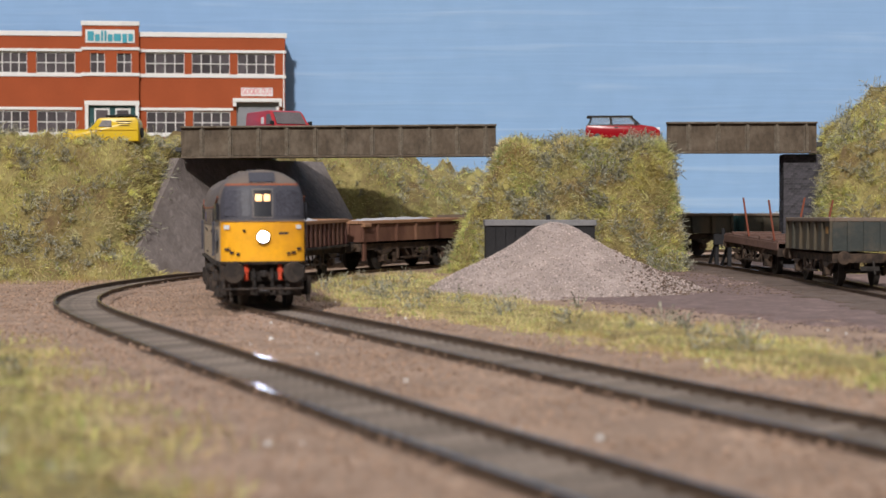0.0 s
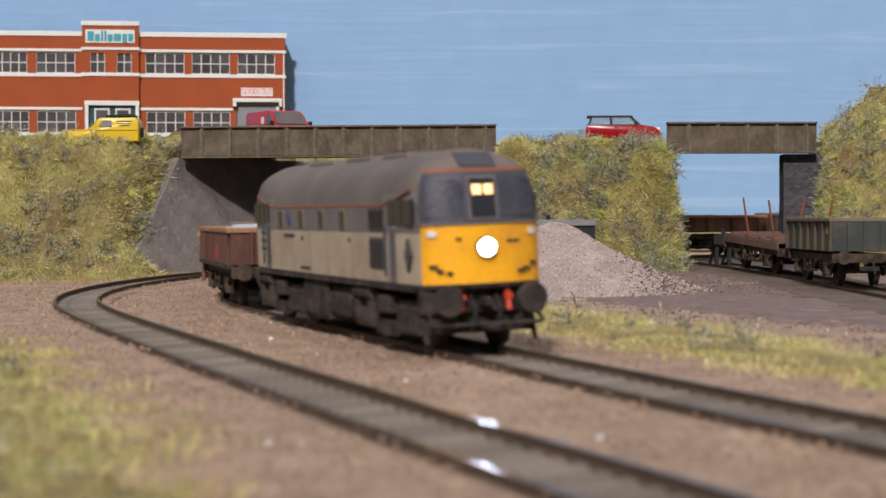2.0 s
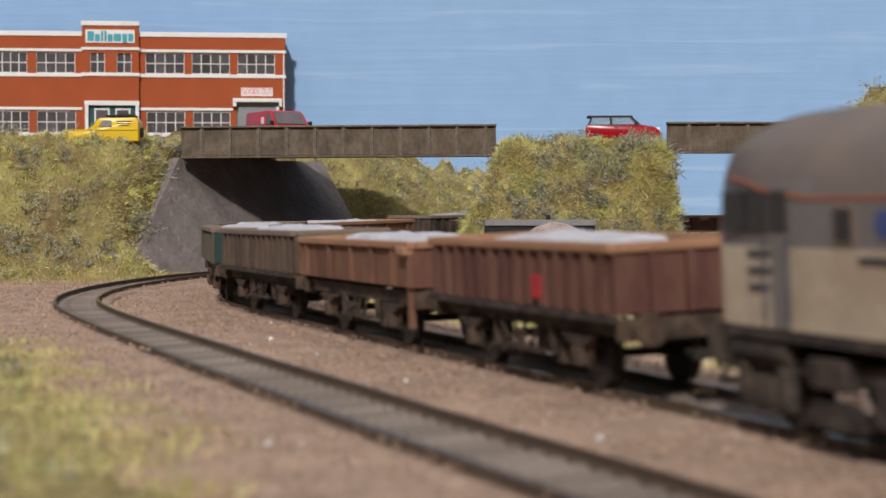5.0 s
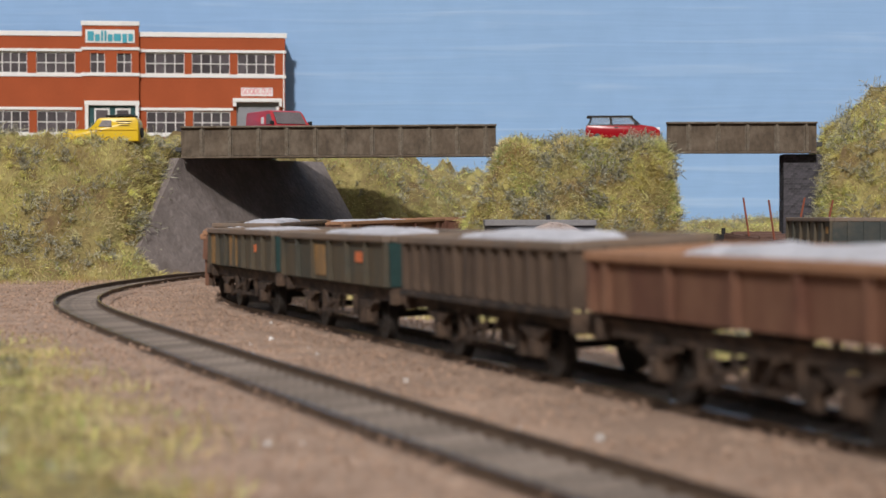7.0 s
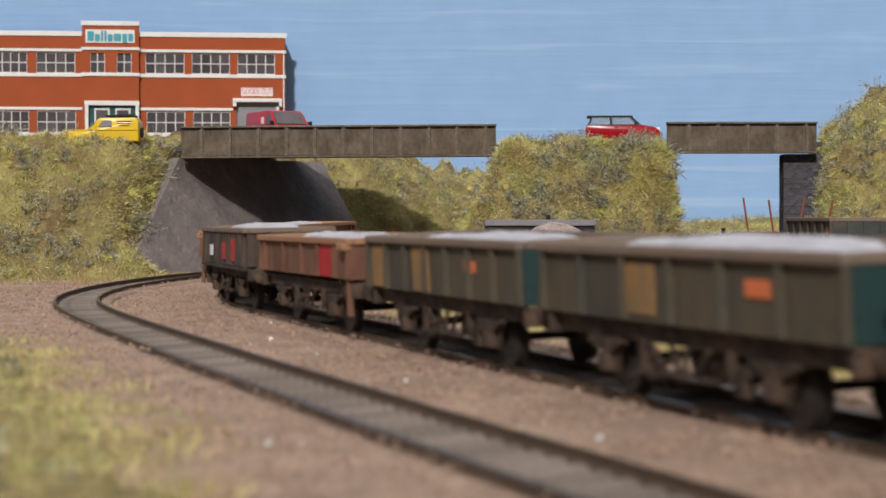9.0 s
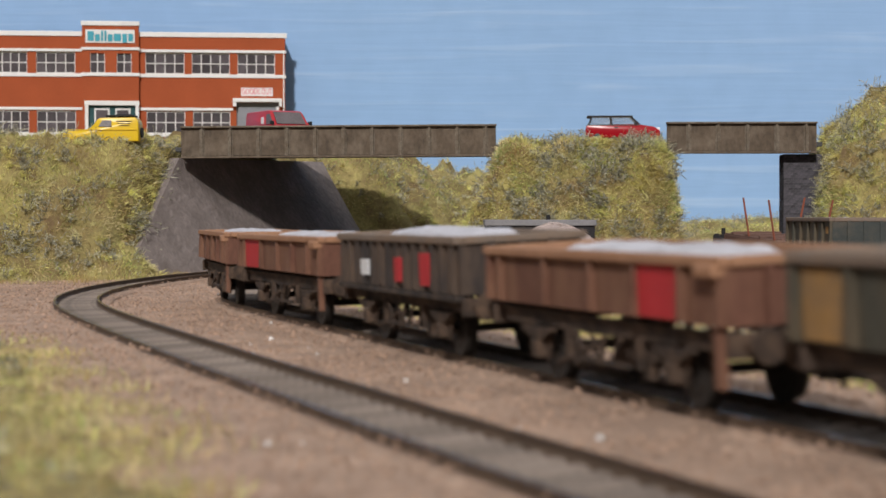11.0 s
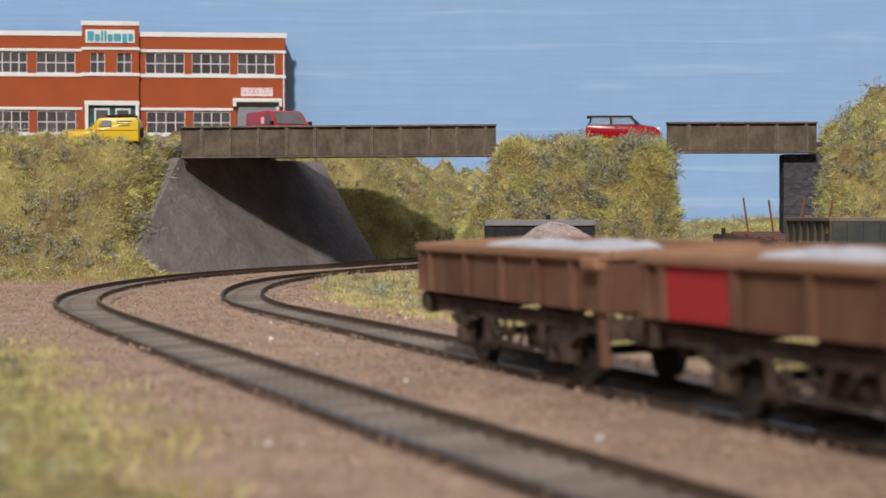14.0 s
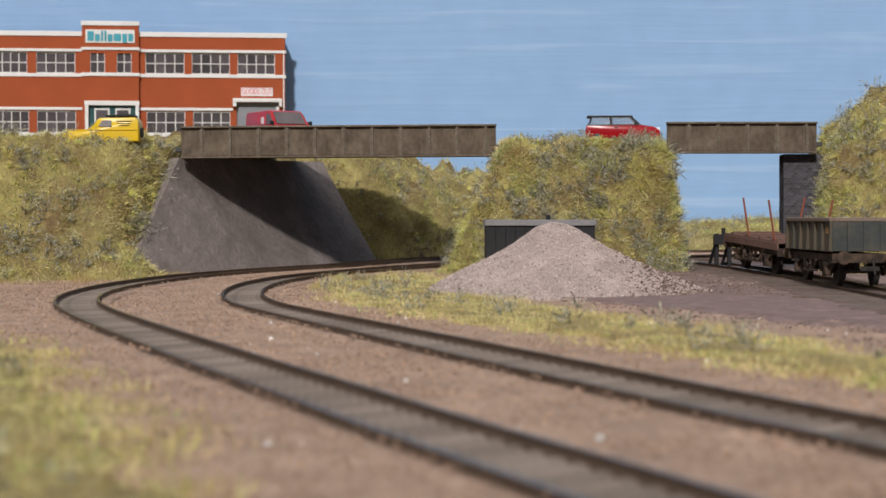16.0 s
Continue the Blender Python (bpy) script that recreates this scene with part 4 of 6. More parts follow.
        bm = cyls(((0.002, sy * 0.0115, 0.0095), (0.028, sy * 0.0115, 0.0095), 0.0052), seg=16)
        box(bm, 0.006, 0.024, *sorted((sy * 0.0150, sy * 0.0166)), 0.0060, 0.0128, bev=0.0004)
        part("fuel_tank", bm, M_UNDER, loco)
    bogies = []
    for sx in (-1, 1):
        bg = part("bogie", boxes((-0.030, 0.030, -0.0065, 0.0065, 0.0085, 0.0120), bev=0.0005), M_UNDER, loco, "grimy four-wheel bogie")
        bg.location = (sx * 0.0605, 0, 0)
        for sy in (-1, 1):
            bm = boxes((-0.031, 0.031, *sorted((sy * 0.0132, sy * 0.0148)), 0.0100, 0.0128), bev=0.0003)
            for x in (-0.0207, 0.0207):
                box(bm, x - 0.0035, x + 0.0035, *sorted((sy * 0.0135, sy * 0.0168)), 0.0045, 0.0098, bev=0.0007)
                for dx in (-0.0068, 0.0068):
                    cyl(bm, (x + dx, sy * 0.0155, 0.0055), (x + dx, sy * 0.0155, 0.0118), 0.0017, seg=10)
                box(bm, x - 0.0090, x + 0.0090, *sorted((sy * 0.0146, sy * 0.0166)), 0.0042, 0.0058, bev=0.0004)
            for k in range(5):
                box(bm, -0.009 + 0.001 * k, 0.009 - 0.001 * k, *sorted((sy * 0.0140, sy * 0.0166)), 0.0030 + 0.0008 * k, 0.0038 + 0.0008 * k)
            box(bm, -0.0055, 0.0055, *sorted((sy * 0.0136, sy * 0.0172)), 0.0090, 0.0140, bev=0.0006)
            cyl(bm, (-0.029, sy * 0.0160, 0.0138), (-0.012, sy * 0.0160, 0.0138), 0.0017, seg=10)
            cyl(bm, (0.029, sy * 0.0150, 0.0120), (0.033, sy * 0.0150, 0.0020), 0.0007, seg=8)
            part("side_frame", bm, M_UNDER, bg, "springs and axleboxes on a dirty side frame")
        for x in (-0.0207, 0.0207):
            wheelset(bg, x, 0.0072)
        bogies.append(bg)
    return loco, bogies


LOCO, BOGIES = locomotive()
LOCO.scale = (1.055, 1.0, 1.0)
Z0, ZT = 0.0156, 0.0292
TRAIN = [
    (wagon("stone_wagon", "maroon ribbed stone wagon with pale stone load", .118, M_MAROON, M_RUSTRIM, 14, .0166, .0292, .0022, [(.34, .0055, .0185, .0235, M_REDPATCH)]), .2425),
    (wagon("stone_wagon", "rust-brown low stone wagon with corner step posts", .124, M_RUSTY, M_RUSTRIM, 7, .0168, .0276, .0024, post=True), .3804),
    (wagon("stone_wagon", "grey-brown ribbed stone wagon with heaped stone", .122, M_GREYBROWN, M_RIM, 14, .0166, .0292, .0026), .5167),
    (wagon("stone_wagon", "olive grey stone wagon with ochre patch", .126, M_OLIVE, M_RIM, 7, .0160, .0290, .0024, [(.62, .015, .0175, .0270, M_PANEL), (.235, .0085, .0225, .0255, M_ORPATCH)], M_TEAL), .6541),
    (wagon("stone_wagon", "olive grey stone wagon with teal ends", .126, M_OLIVE, M_RIM, 8, .0160, .0290, .0016, [(.29, .008, .0225, .0252, M_ORPATCH), (.61, .014, .0165, .0280, M_PANEL), (.93, .012, .0165, .0280, M_PANEL)], M_TEAL), .7954),
    (wagon("stone_wagon", "rust-brown low stone wagon with red side panel", .122, M_RUSTY, M_RUSTRIM, 7, .0168, .0276, .0018, [(.225, .0190, .0172, .0272, M_REDPATCH)], post=True), .9446),
    (wagon("stone_wagon", "sooty black-brown ribbed wagon with red and white patches", .113, M_SOOT, M_RIM, 14, .0166, .0294, .0026, [(.22, .0080, .0182, .0265, M_REDPATCH), (.44, .005, .0185, .0250, M_REDPATCH), (.73, .008, .0195, .0238, M_WHITEPATCH)]), 1.0899),
    (wagon("stone_wagon", "brown low stone wagon with bright red panel", .124, M_RUSTY, M_RUSTRIM, 7, .0168, .0276, .0018, [(.815, .0268, .0172, .0272, M_REDPATCH)], post=True), 1.2292),
    (wagon("stone_wagon", "plain brown low stone wagon, last of the train", .125, M_RUSTY, M_RUSTRIM, 7, .0168, .0276, .0018, post=True), 1.3711),
]


# ---- factory ----
M_PANE = material("window_card", (0.075, 0.064, 0.07), 0.3, vary=0.35, scale=120, objrand=0.35, bump=0, spec=0.4)
M_SHUTTER = material("grey_shutter", (0.30, 0.31, 0.34), 0.6, vary=0.1)
M_DOORTEAL = material("teal_door", (0.02, 0.07, 0.075), 0.6, vary=0.15)
M_SIGNTEAL = material("teal_letters", (0.06, 0.33, 0.42), 0.6, vary=0.1)
M_SIGNRED = material("red_letters", (0.62, 0.06, 0.11), 0.6, vary=0.1)
K = 1.865 / 3396.0


def factory():
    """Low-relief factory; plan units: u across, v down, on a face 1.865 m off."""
    fx, fz = (lambda u: (u - 505) * K / (0.9945 - (u - 784) * 0.1045 / 3396)), (lambda v: 0.0383 + (379.5 - v) * K)
    b = empty("factory_building", "low-relief red brick factory with white trim and metal windows", "building",
              m=Matrix.Translation(((505 - 784) * K, 1.865, 0)) @ Matrix.Rotation(radians(6.0), 4, "Z"))
    base = 0.074

    def slab(name, u0, u1, v0, v1, y0, y1, mat, parent=b, label="", bev=0.0):
        return part(name, boxes((fx(u0), fx(u1), y0, y1, fz(v1) if v1 is not None else base, fz(v0)), bev=bev), mat, parent, label)

    # the front wall in strips round its openings
    low = [(-95, -60), (-10, 52), (66, 135), (260, 328), (342, 408)]
    up = [(-95, -30), (-10, 49), (65, 134), (258, 327), (340, 407), (421, 487)]
    y1 = 0.012
    slab("wall", -100, 505, 62, 93, 0, y1, M_BRICK)
    slab("wall", -100, 505, 131, 180, 0, y1, M_BRICK)
    slab("wall", -100, 419, 180, 196, 0, y1, M_BRICK)
    slab("wall", 494, 505, 180, 196, 0, y1, M_BRICK)

    def piers(row, v0, v1, end):
        edges = [-100] + [e for w in row for e in w] + [end]
        for a, c in zip(edges[::2], edges[1::2]):
            if c - a > 1:
                slab("wall", a, c, v0, v1, 0, y1, M_BRICK)

    piers(up, 93, 131, 505)
    piers(low, 196, 236, 419)
    slab("wall", 494, 505, 196, None, 0, y1, M_BRICK)
    slab("wall", -100, 419, 236, None, 0, y1, M_BRICK)
    slab("side_wall", 503, 505, 62, None, y1, 0.036, M_BRICK)
    slab("roof", -100, 505, 66, 70, y1, 0.036, M_ROAD)
    slab("coping", -102, 508, 57.5, 66, -0.0012, 0.004, M_WHITE, label="white parapet coping", bev=0.0004)
    for v0, v1, a, c in ((88, 93, -102, 507), (131, 137, -102, 507), (190, 195, -102, 413), (235, 241, -102, 419)):
        slab("band", a, c, v0, v1, -0.0011, 0.001, M_WHITE, label="white string course", bev=0.0003)
    # the raised entrance bay
    slab("tower", 147, 247, 46, 96, -0.005, -0.0002, M_BRICK)
    for a, c in ((147, 161), (187, 208), (234, 247)):
        slab("tower", a, c, 96, 130, -0.005, -0.0002, M_BRICK)
    slab("tower", 147, 247, 130, 184, -0.005, -0.0002, M_BRICK)
    for a, c in ((147, 154), (244, 247)):
        slab("tower", a, c, 184, None, -0.005, -0.0002, M_BRICK)
    slab("coping", 145, 248, 40, 48, -0.0062, 0.004, M_WHITE, bev=0.0004)
    slab("tower_back", 148, 246, 48, 62, 0.0, 0.006, M_BRICK)
    for v0, v1 in ((85.5, 90.5), (130, 136)):
        slab("band", 145, 249, v0, v1, -0.0064, -0.004, M_WHITE, bev=0.0003)

    def window(u0, u1, v0, v1, cols, y):
        w = slab("window", u0, u1, v0, v1, y + 0.0014, y + 0.0018, M_WHITE, label="white-framed metal window")
        cw, ch = (u1 - u0) / cols, (v1 - v0) / 2
        for i in range(cols):
            for j in range(2):
                slab("pane", u0 + i * cw + 1, u0 + (i + 1) * cw - 1, v0 + j * ch + 1, v0 + (j + 1) * ch - 1, y + 0.0010, y + 0.0013, M_PANE, w)
        bars = bmesh.new()
        for i in range(cols + 1):
            u = u0 + i * cw
            e = 1.7 if i in (0, cols) else 1.1
            box(bars, fx(u - e / 1.5), fx(u + e / 1.5), y + 0.0002, y + 0.0011, fz(v1), fz(v0))
        for j in range(3):
            v = v0 + j * ch
            e = 1.5 if j != 1 else 1.0
            box(bars, fx(u0), fx(u1), y + 0.0003, y + 0.0012, fz(v + e / 1.5), fz(v - e / 1.5))
        part("glazing_bar", bars, M_WHITE, w)

    for a, c in up:
        window(a, c, 94.5, 130, 4, 0.001)
    for a, c in low:
        window(a, c, 197, 234.5, 4, 0.001)
    window(161, 187, 92, 130, 2, -0.004)
    window(208, 234, 92, 130, 2, -0.004)
    # entrance
    slab("door_frame", 151, 248, 179, 187, -0.0072, -0.004, M_WHITE, label="white entrance surround", bev=0.0003)
    for a, c in ((152, 158), (241, 247)):
        slab("door_frame", a, c, 187, None, -0.0070, -0.004, M_WHITE)
    door = slab("entrance_door", 158, 241, 187, None, -0.003, -0.001, M_DOORTEAL, label="dark teal double door")
    for a, c in ((168, 195), (205, 232)):
        leaf = slab("door_leaf", a, c, 192, None, -0.0036, -0.0028, M_WHITE, door)
        slab("door_pane", a + 3, c - 3, 195, 262, -0.0040, -0.0034, M_PANE, door)
    # name board: plain shapes for its lettering
    sign = slab("sign_board", 153, 240, 55, 78, -0.0060, -0.0049, M_WHITE, label="white name board with plain teal shapes", bev=0.0002)
    x = 157.0
    for wd, top, bot in ((11, 58, 75), (8.5, 63, 75.5), (4, 57, 75), (4, 57, 75), (8.5, 63, 75.5), (13, 62, 75), (8.5, 62, 77.5), (8.5, 62, 75)):
        slab("sign_shape", x, x + wd, top, bot, -0.0064, -0.0058, M_SIGNTEAL, sign, bev=0.0006)
        x += wd + 2.0
    # goods door
    slab("canopy", 412.5, 499, 173, 179.5, -0.006, 0.001, M_WHITE, label="white goods-door canopy", bev=0.0004)
    slab("canopy", 412.5, 419, 179.5, 187, -0.006, 0.001, M_WHITE)
    slab("canopy", 494, 499, 179.5, 187, -0.006, 0.001, M_WHITE)
    shutter = slab("roller_shutter", 419, 494, 180, None, 0.003, 0.005, M_SHUTTER, label="grey roller shutter, closed")
    for i in range(30):
        v = 181 + i * 3.2
        slab("shutter_slat", 419, 494, v, v + 2.5, 0.0022, 0.0032, M_SHUTTER, shutter)
    slab("door_post", 489, 494, 187, None, 0.0008, 0.0022, M_WHITE)
    board = slab("goods_sign", 427, 483, 154, 168.5, -0.0008, 0.0005, M_WHITE, label="white sign reading GOODS OUT")
    cu = bpy.data.curves.new("goods_text", "FONT")
    cu.body, cu.size, cu.align_x, cu.align_y, cu.extrude = "GOODS OUT", 11.8 * K, "CENTER", "CENTER", 0.0001
    tmp = bpy.data.objects.new("tmp_text", cu)
    me = bpy.data.meshes.new_from_object(tmp)
    bpy.data.objects.remove(tmp)
    me.materials.append(M_SIGNRED)
    txt = new("lettering", me)
    txt.parent = board
    txt.matrix_basis = Matrix.Translation((fx(455), -0.0010, fz(161.2))) @ Matrix.Rotation(radians(90), 4, "X") @ Matrix.Diagonal((0.76, 1.2, 1, 1))
    tagged(txt, "red capital lettering GOODS OUT")
    slab("downpipe", 501.5, 503.5, 94, None, -0.0014, -0.0002, M_WHITE)
    return b


factory()

# ---- road vehicles ----
M_VANYELLOW = material("van_yellow", (0.66, 0.44, 0.012), 0.35, vary=0.05, scale=80, bump=0, spec=0.5)
M_VANRED = material("van_red", (0.40, 0.015, 0.025), 0.35, vary=0.08, scale=80, bump=0, spec=0.5)
M_CARRED = material("car_red", (0.29, 0.004, 0.010), 0.25, vary=0.06, scale=80, bump=0, spec=0.25)
M_CARGLASS = material("car_glass", (0.62, 0.68, 0.72), 0.12, vary=0.15, bump=0, spec=0.6)
M_CARGLASS.node_tree.nodes["Principled BSDF"].inputs["Transmission Weight"].default_value = 0.8
M_CARGLASS.node_tree.nodes["Principled BSDF"].inputs["IOR"].default_value = 1.03
M_VANGLASS = material("van_glass", (0.12, 0.105, 0.11), 0.45, vary=0.3, bump=0, spec=0.3)
M_TYRE = material("tyre", (0.02, 0.02, 0.02), 0.8)
M_CHROME = material("chrome", (0.6, 0.6, 0.62), 0.2, 1.0, bump=0)


def shell(name, profile, hw, mat, parent, tuck=0.88, waist=0.0, label=""):
    """A car body: a side profile given width, drawn in above its waist, edges rounded."""
    bm = bmesh.new()
    rows = []
    for y, k in ((-hw, 1), (hw, 1)):
        rows.append([bm.verts.new((x, (y * (tuck if z > waist else 1.0)), z)) for x, z in profile])
    n = len(profile)
    for i in range(n):
        bm.faces.new((rows[0][i], rows[0][(i + 1) % n], rows[1][(i + 1) % n], rows[1][i]))
    bm.faces.new(rows[0][::-1])
    bm.faces.new(rows[1])
    bmesh.ops.bevel(bm, geom=list(bm.edges), offset=0.0007, segments=2, affect="EDGES", profile=0.6)
    return part(name, bm, mat, parent, label, smooth=True)


def road_wheel(parent, x, y, r):
    s = 1 if y > 0 else -1
    w = part("wheel", cyls(((x, y - s * 0.0022, r), (x, y, r), r), seg=20), M_TYRE, parent)
    part("hub", cyls(((x, y - s * 0.0002, r), (x, y + s * 0.0003, r), r * 0.55), seg=14), M_CHROME, w)


def pane_quad(name, pts, parent, mat=None, depth=0.0004):
    """A small pane from corner points, given thickness along its normal."""
    bm = bmesh.new()
    p = [Vector(q) for q in pts]
    nrm = (p[1] - p[0]).cross(p[2] - p[0]).normalized() * depth
    a = [bm.verts.new(q - nrm * 0.5) for q in p]
    c = [bm.verts.new(q + nrm * 0.5) for q in p]
    n = len(p)
    bm.faces.new(a)
    bm.faces.new(c[::-1])
    for i in range(n):
        bm.faces.new((a[i], a[(i + 1) % n], c[(i + 1) % n], c[i]))
    return part(name, bm, mat or M_VANGLASS, parent)


def yellow_van(m):
    v = empty("three_wheeled_van", "small bright yellow three-wheeled van with black roof rack", "van", "road vehicles", m)
    L, hw = 0.0457, 0.0093
    x0 = -L / 2
    prof = [(x0, 0.0030), (x0, 0.0075), (x0 + 0.001, 0.0088), (x0 + 0.0145, 0.0102), (x0 + 0.0175, 0.0110), (x0 + 0.0205, 0.0162), (x0 + 0.0225, 0.0172), (L / 2 - 0.002, 0.0175), (L / 2 - 0.0003, 0.0150), (L / 2, 0.0030)]
    shell("body", prof, hw, M_VANYELLOW, v, 0.90, 0.0115)
    for s in (-1, 1):
        y = s * hw * 0.915
        pane_quad("side_window", [(x0 + 0.0215, s * hw * 0.99, 0.0118), (x0 + 0.0292, s * hw * 0.99, 0.0118), (x0 + 0.0292, y, 0.0155), (x0 + 0.0235, y, 0.0155)], v, depth=0.0009)
        for k in range(3):
            z = 0.0152 - 0.0013 * k
            part("lettering_bar", boxes((x0 + 0.0320 + 0.001 * k, x0 + 0.0415 - 0.0008 * k, *sorted((s * hw * 0.90, s * hw * 0.965)), z - 0.0003, z + 0.0001)), M_BLACK, v)
        part("bumper", boxes((x0 + 0.001, L / 2 - 0.001, *sorted((s * hw * 0.99, s * hw * 1.03)), 0.0098, 0.0101)), M_VANYELLOW, v)
        road_wheel(v, L / 2 - 0.0105, s * hw * 0.96, 0.0034)
    road_wheel(v, x0 + 0.008, 0.0012, 0.0034)
    pane_quad("windscreen", [(x0 + 0.0172, -0.0072, 0.0113), (x0 + 0.0172, 0.0072, 0.0113), (x0 + 0.0200, 0.0066, 0.0160), (x0 + 0.0200, -0.0066, 0.0160)], v)
    rack = bmesh.new()
    for y in (-0.0062, -0.0031, 0.0, 0.0031, 0.0062):
        cyl(rack, (x0 + 0.0255, y, 0.0186), (L / 2 - 0.003, y, 0.0186), 0.0004, seg=6)
    for x in (0.026, 0.031, 0.036, 0.042):
        cyl(rack, (x0 + x, -0.0066, 0.0183), (x0 + x, 0.0066, 0.0183), 0.0004, seg=6)
        for y in (-0.0066, 0.0066):
            cyl(rack, (x0 + x, y, 0.0172), (x0 + x, y, 0.0190), 0.0004, seg=6)
    part("roof_rack", rack, M_BLACK, v, "black wire roof rack")
    part("suitcase", boxes((x0 + 0.031, x0 + 0.040, -0.004, 0.004, 0.0187, 0.0198), bev=0.0003), M_BLACK, v)
    part("spare_wheel", cyls(((L / 2, 0, 0.0085), (L / 2 + 0.0012, 0, 0.0085), 0.0032), seg=16), M_TYRE, v)
    return v


def red_van(m):
    v = empty("delivery_van", "red panel van with white badge on the road bridge", "van", "road vehicles", m)
    L, hw = 0.058, 0.0122
    f = L / 2
    prof = [(-f, 0.0035), (-f, 0.0225), (-f + 0.002, 0.0255), (f - 0.0225, 0.0258), (f - 0.0195, 0.0248), (f - 0.0115, 0.0162), (f - 0.001, 0.0138), (f, 0.0110), (f, 0.0035)]
    shell("body", prof, hw, M_VANRED, v, 0.93, 0.0165)
    pane_quad("windscreen", [(f - 0.0112, -0.0104, 0.0166), (f - 0.0112, 0.0104, 0.0166), (f - 0.0186, 0.0096, 0.0245), (f - 0.0186, -0.0096, 0.0245)], v)
    for s in (-1, 1):
        y = s * hw * 0.965
        pane_quad("side_window", [(f - 0.0135, s * hw * 0.995, 0.0168), (f - 0.0235, s * hw * 0.995, 0.0168), (f - 0.0235, y, 0.0232), (f - 0.0190, y, 0.0232)], v, depth=0.001)
        part("badge", boxes((-0.0035, 0.0005, *sorted((s * hw * 0.92, s * hw * 1.0)), 0.0170, 0.0215), bev=0.0004), M_WHITEPATCH, v, "small white and gold badge")
        part("mirror", boxes((f - 0.0125, f - 0.0112, *sorted((s * (hw + 0.0002), s * (hw + 0.0028))), 0.0160, 0.0185), bev=0.0003), M_BLACK, v)
        part("headlight", cyls(((f - 0.0005, s * 0.0085, 0.0095), (f + 0.0005, s * 0.0085, 0.0095), 0.0016), seg=12), M_WHITEPATCH, v)
        for x in (-0.018, 0.018):
            road_wheel(v, x, s * hw * 0.98, 0.0043)
    part("front_bumper", boxes((f - 0.0005, f + 0.0012, -hw, hw, 0.0040, 0.0062), bev=0.0003), M_BLACK, v)
    return v


def red_car(m):
    v = empty("small_hatchback", "small red hatchback car with black roof and dark pillars", "car", "road vehicles", m)
    L, hw = 0.0478, 0.0110
    r = -L / 2
    prof = [(r, 0.0035), (r, 0.0090), (r + 0.0008, 0.0118), (L / 2 - 0.0155, 0.0122), (L / 2 - 0.0040, 0.0105), (L / 2, 0.0080), (L / 2, 0.0030)]
    shell("body", prof, hw, M_CARRED, v, 0.97, 0.0100)
    cabin = [(r + 0.0010, 0.0115), (r + 0.0042, 0.0168), (L / 2 - 0.0190, 0.0170), (L / 2 - 0.0128, 0.0120)]
    shell("cabin", cabin, hw * 0.93, M_CARGLASS, v, 0.86, 0.0140, "glazed cabin")
    part("roof", boxes((r + 0.0008, L / 2 - 0.0175, -hw * 0.82, hw * 0.82, 0.0166, 0.0178), bev=0.0005), M_BLACK, v, "black roof with rear spoiler")
    for s in (-1, 1):
        for xa, xb in ((r + 0.0022, r + 0.0040), (r + 0.0170, r + 0.0160), (L / 2 - 0.0130, L / 2 - 0.0188)):
            part("pillar", cyls(((xa, s * hw * 0.935, 0.0116), (xb, s * hw * 0.82, 0.0170), 0.0006), seg=6), M_BLACK, v)
        part("waist_trim", boxes((r + 0.001, L / 2 - 0.013, *sorted((s * hw * 0.955, s * hw * 0.985)), 0.0113, 0.0119)), M_CHROME, v)
        part("door_handle", boxes((r + 0.0182, r + 0.0210, *sorted((s * hw * 0.985, s * hw * 1.01)), 0.0098, 0.0103)), M_CHROME, v)
        part("mirror", boxes((L / 2 - 0.0165, L / 2 - 0.0150, *sorted((s * hw * 0.95, s * hw * 1.13)), 0.0118, 0.0132), bev=0.0003), M_BLACK, v)
        part("headlight", cyls(((L / 2 - 0.0022, s * 0.0078, 0.0088), (L / 2 - 0.0002, s * 0.0078, 0.0086), 0.0016), seg=12), M_WHITEPATCH, v)
        for x in (r + 0.0075, L / 2 - 0.0085):
            road_wheel(v, x, s * hw * 0.98, 0.0040)
    return v


yellow_van(pose(-0.2065, 1.168, 0.0802, 0, 0, 0))
red_van(pose(-0.1072, 1.262, 0.0812, 0, 0, -60))
red_car(pose(0.1163, 1.245, 0.0850, 0, 0, -4))

# ---- yard things ----
M_HUT = material("tarred_wood", (0.022, 0.021, 0.023), 0.8, vary=0.3, scale=60)
M_HUTROOF = material("grey_felt_roof", (0.20, 0.195, 0.20), 0.85, vary=0.2, scale=80)
M_TIMBER = material("weathered_deck", (0.13, 0.075, 0.06), 0.85, vary=0.3, scale=60, bump=0.2, streak=0.3)
M_STAKE = material("rusty_stake", (0.23, 0.070, 0.042), 0.8, vary=0.25)


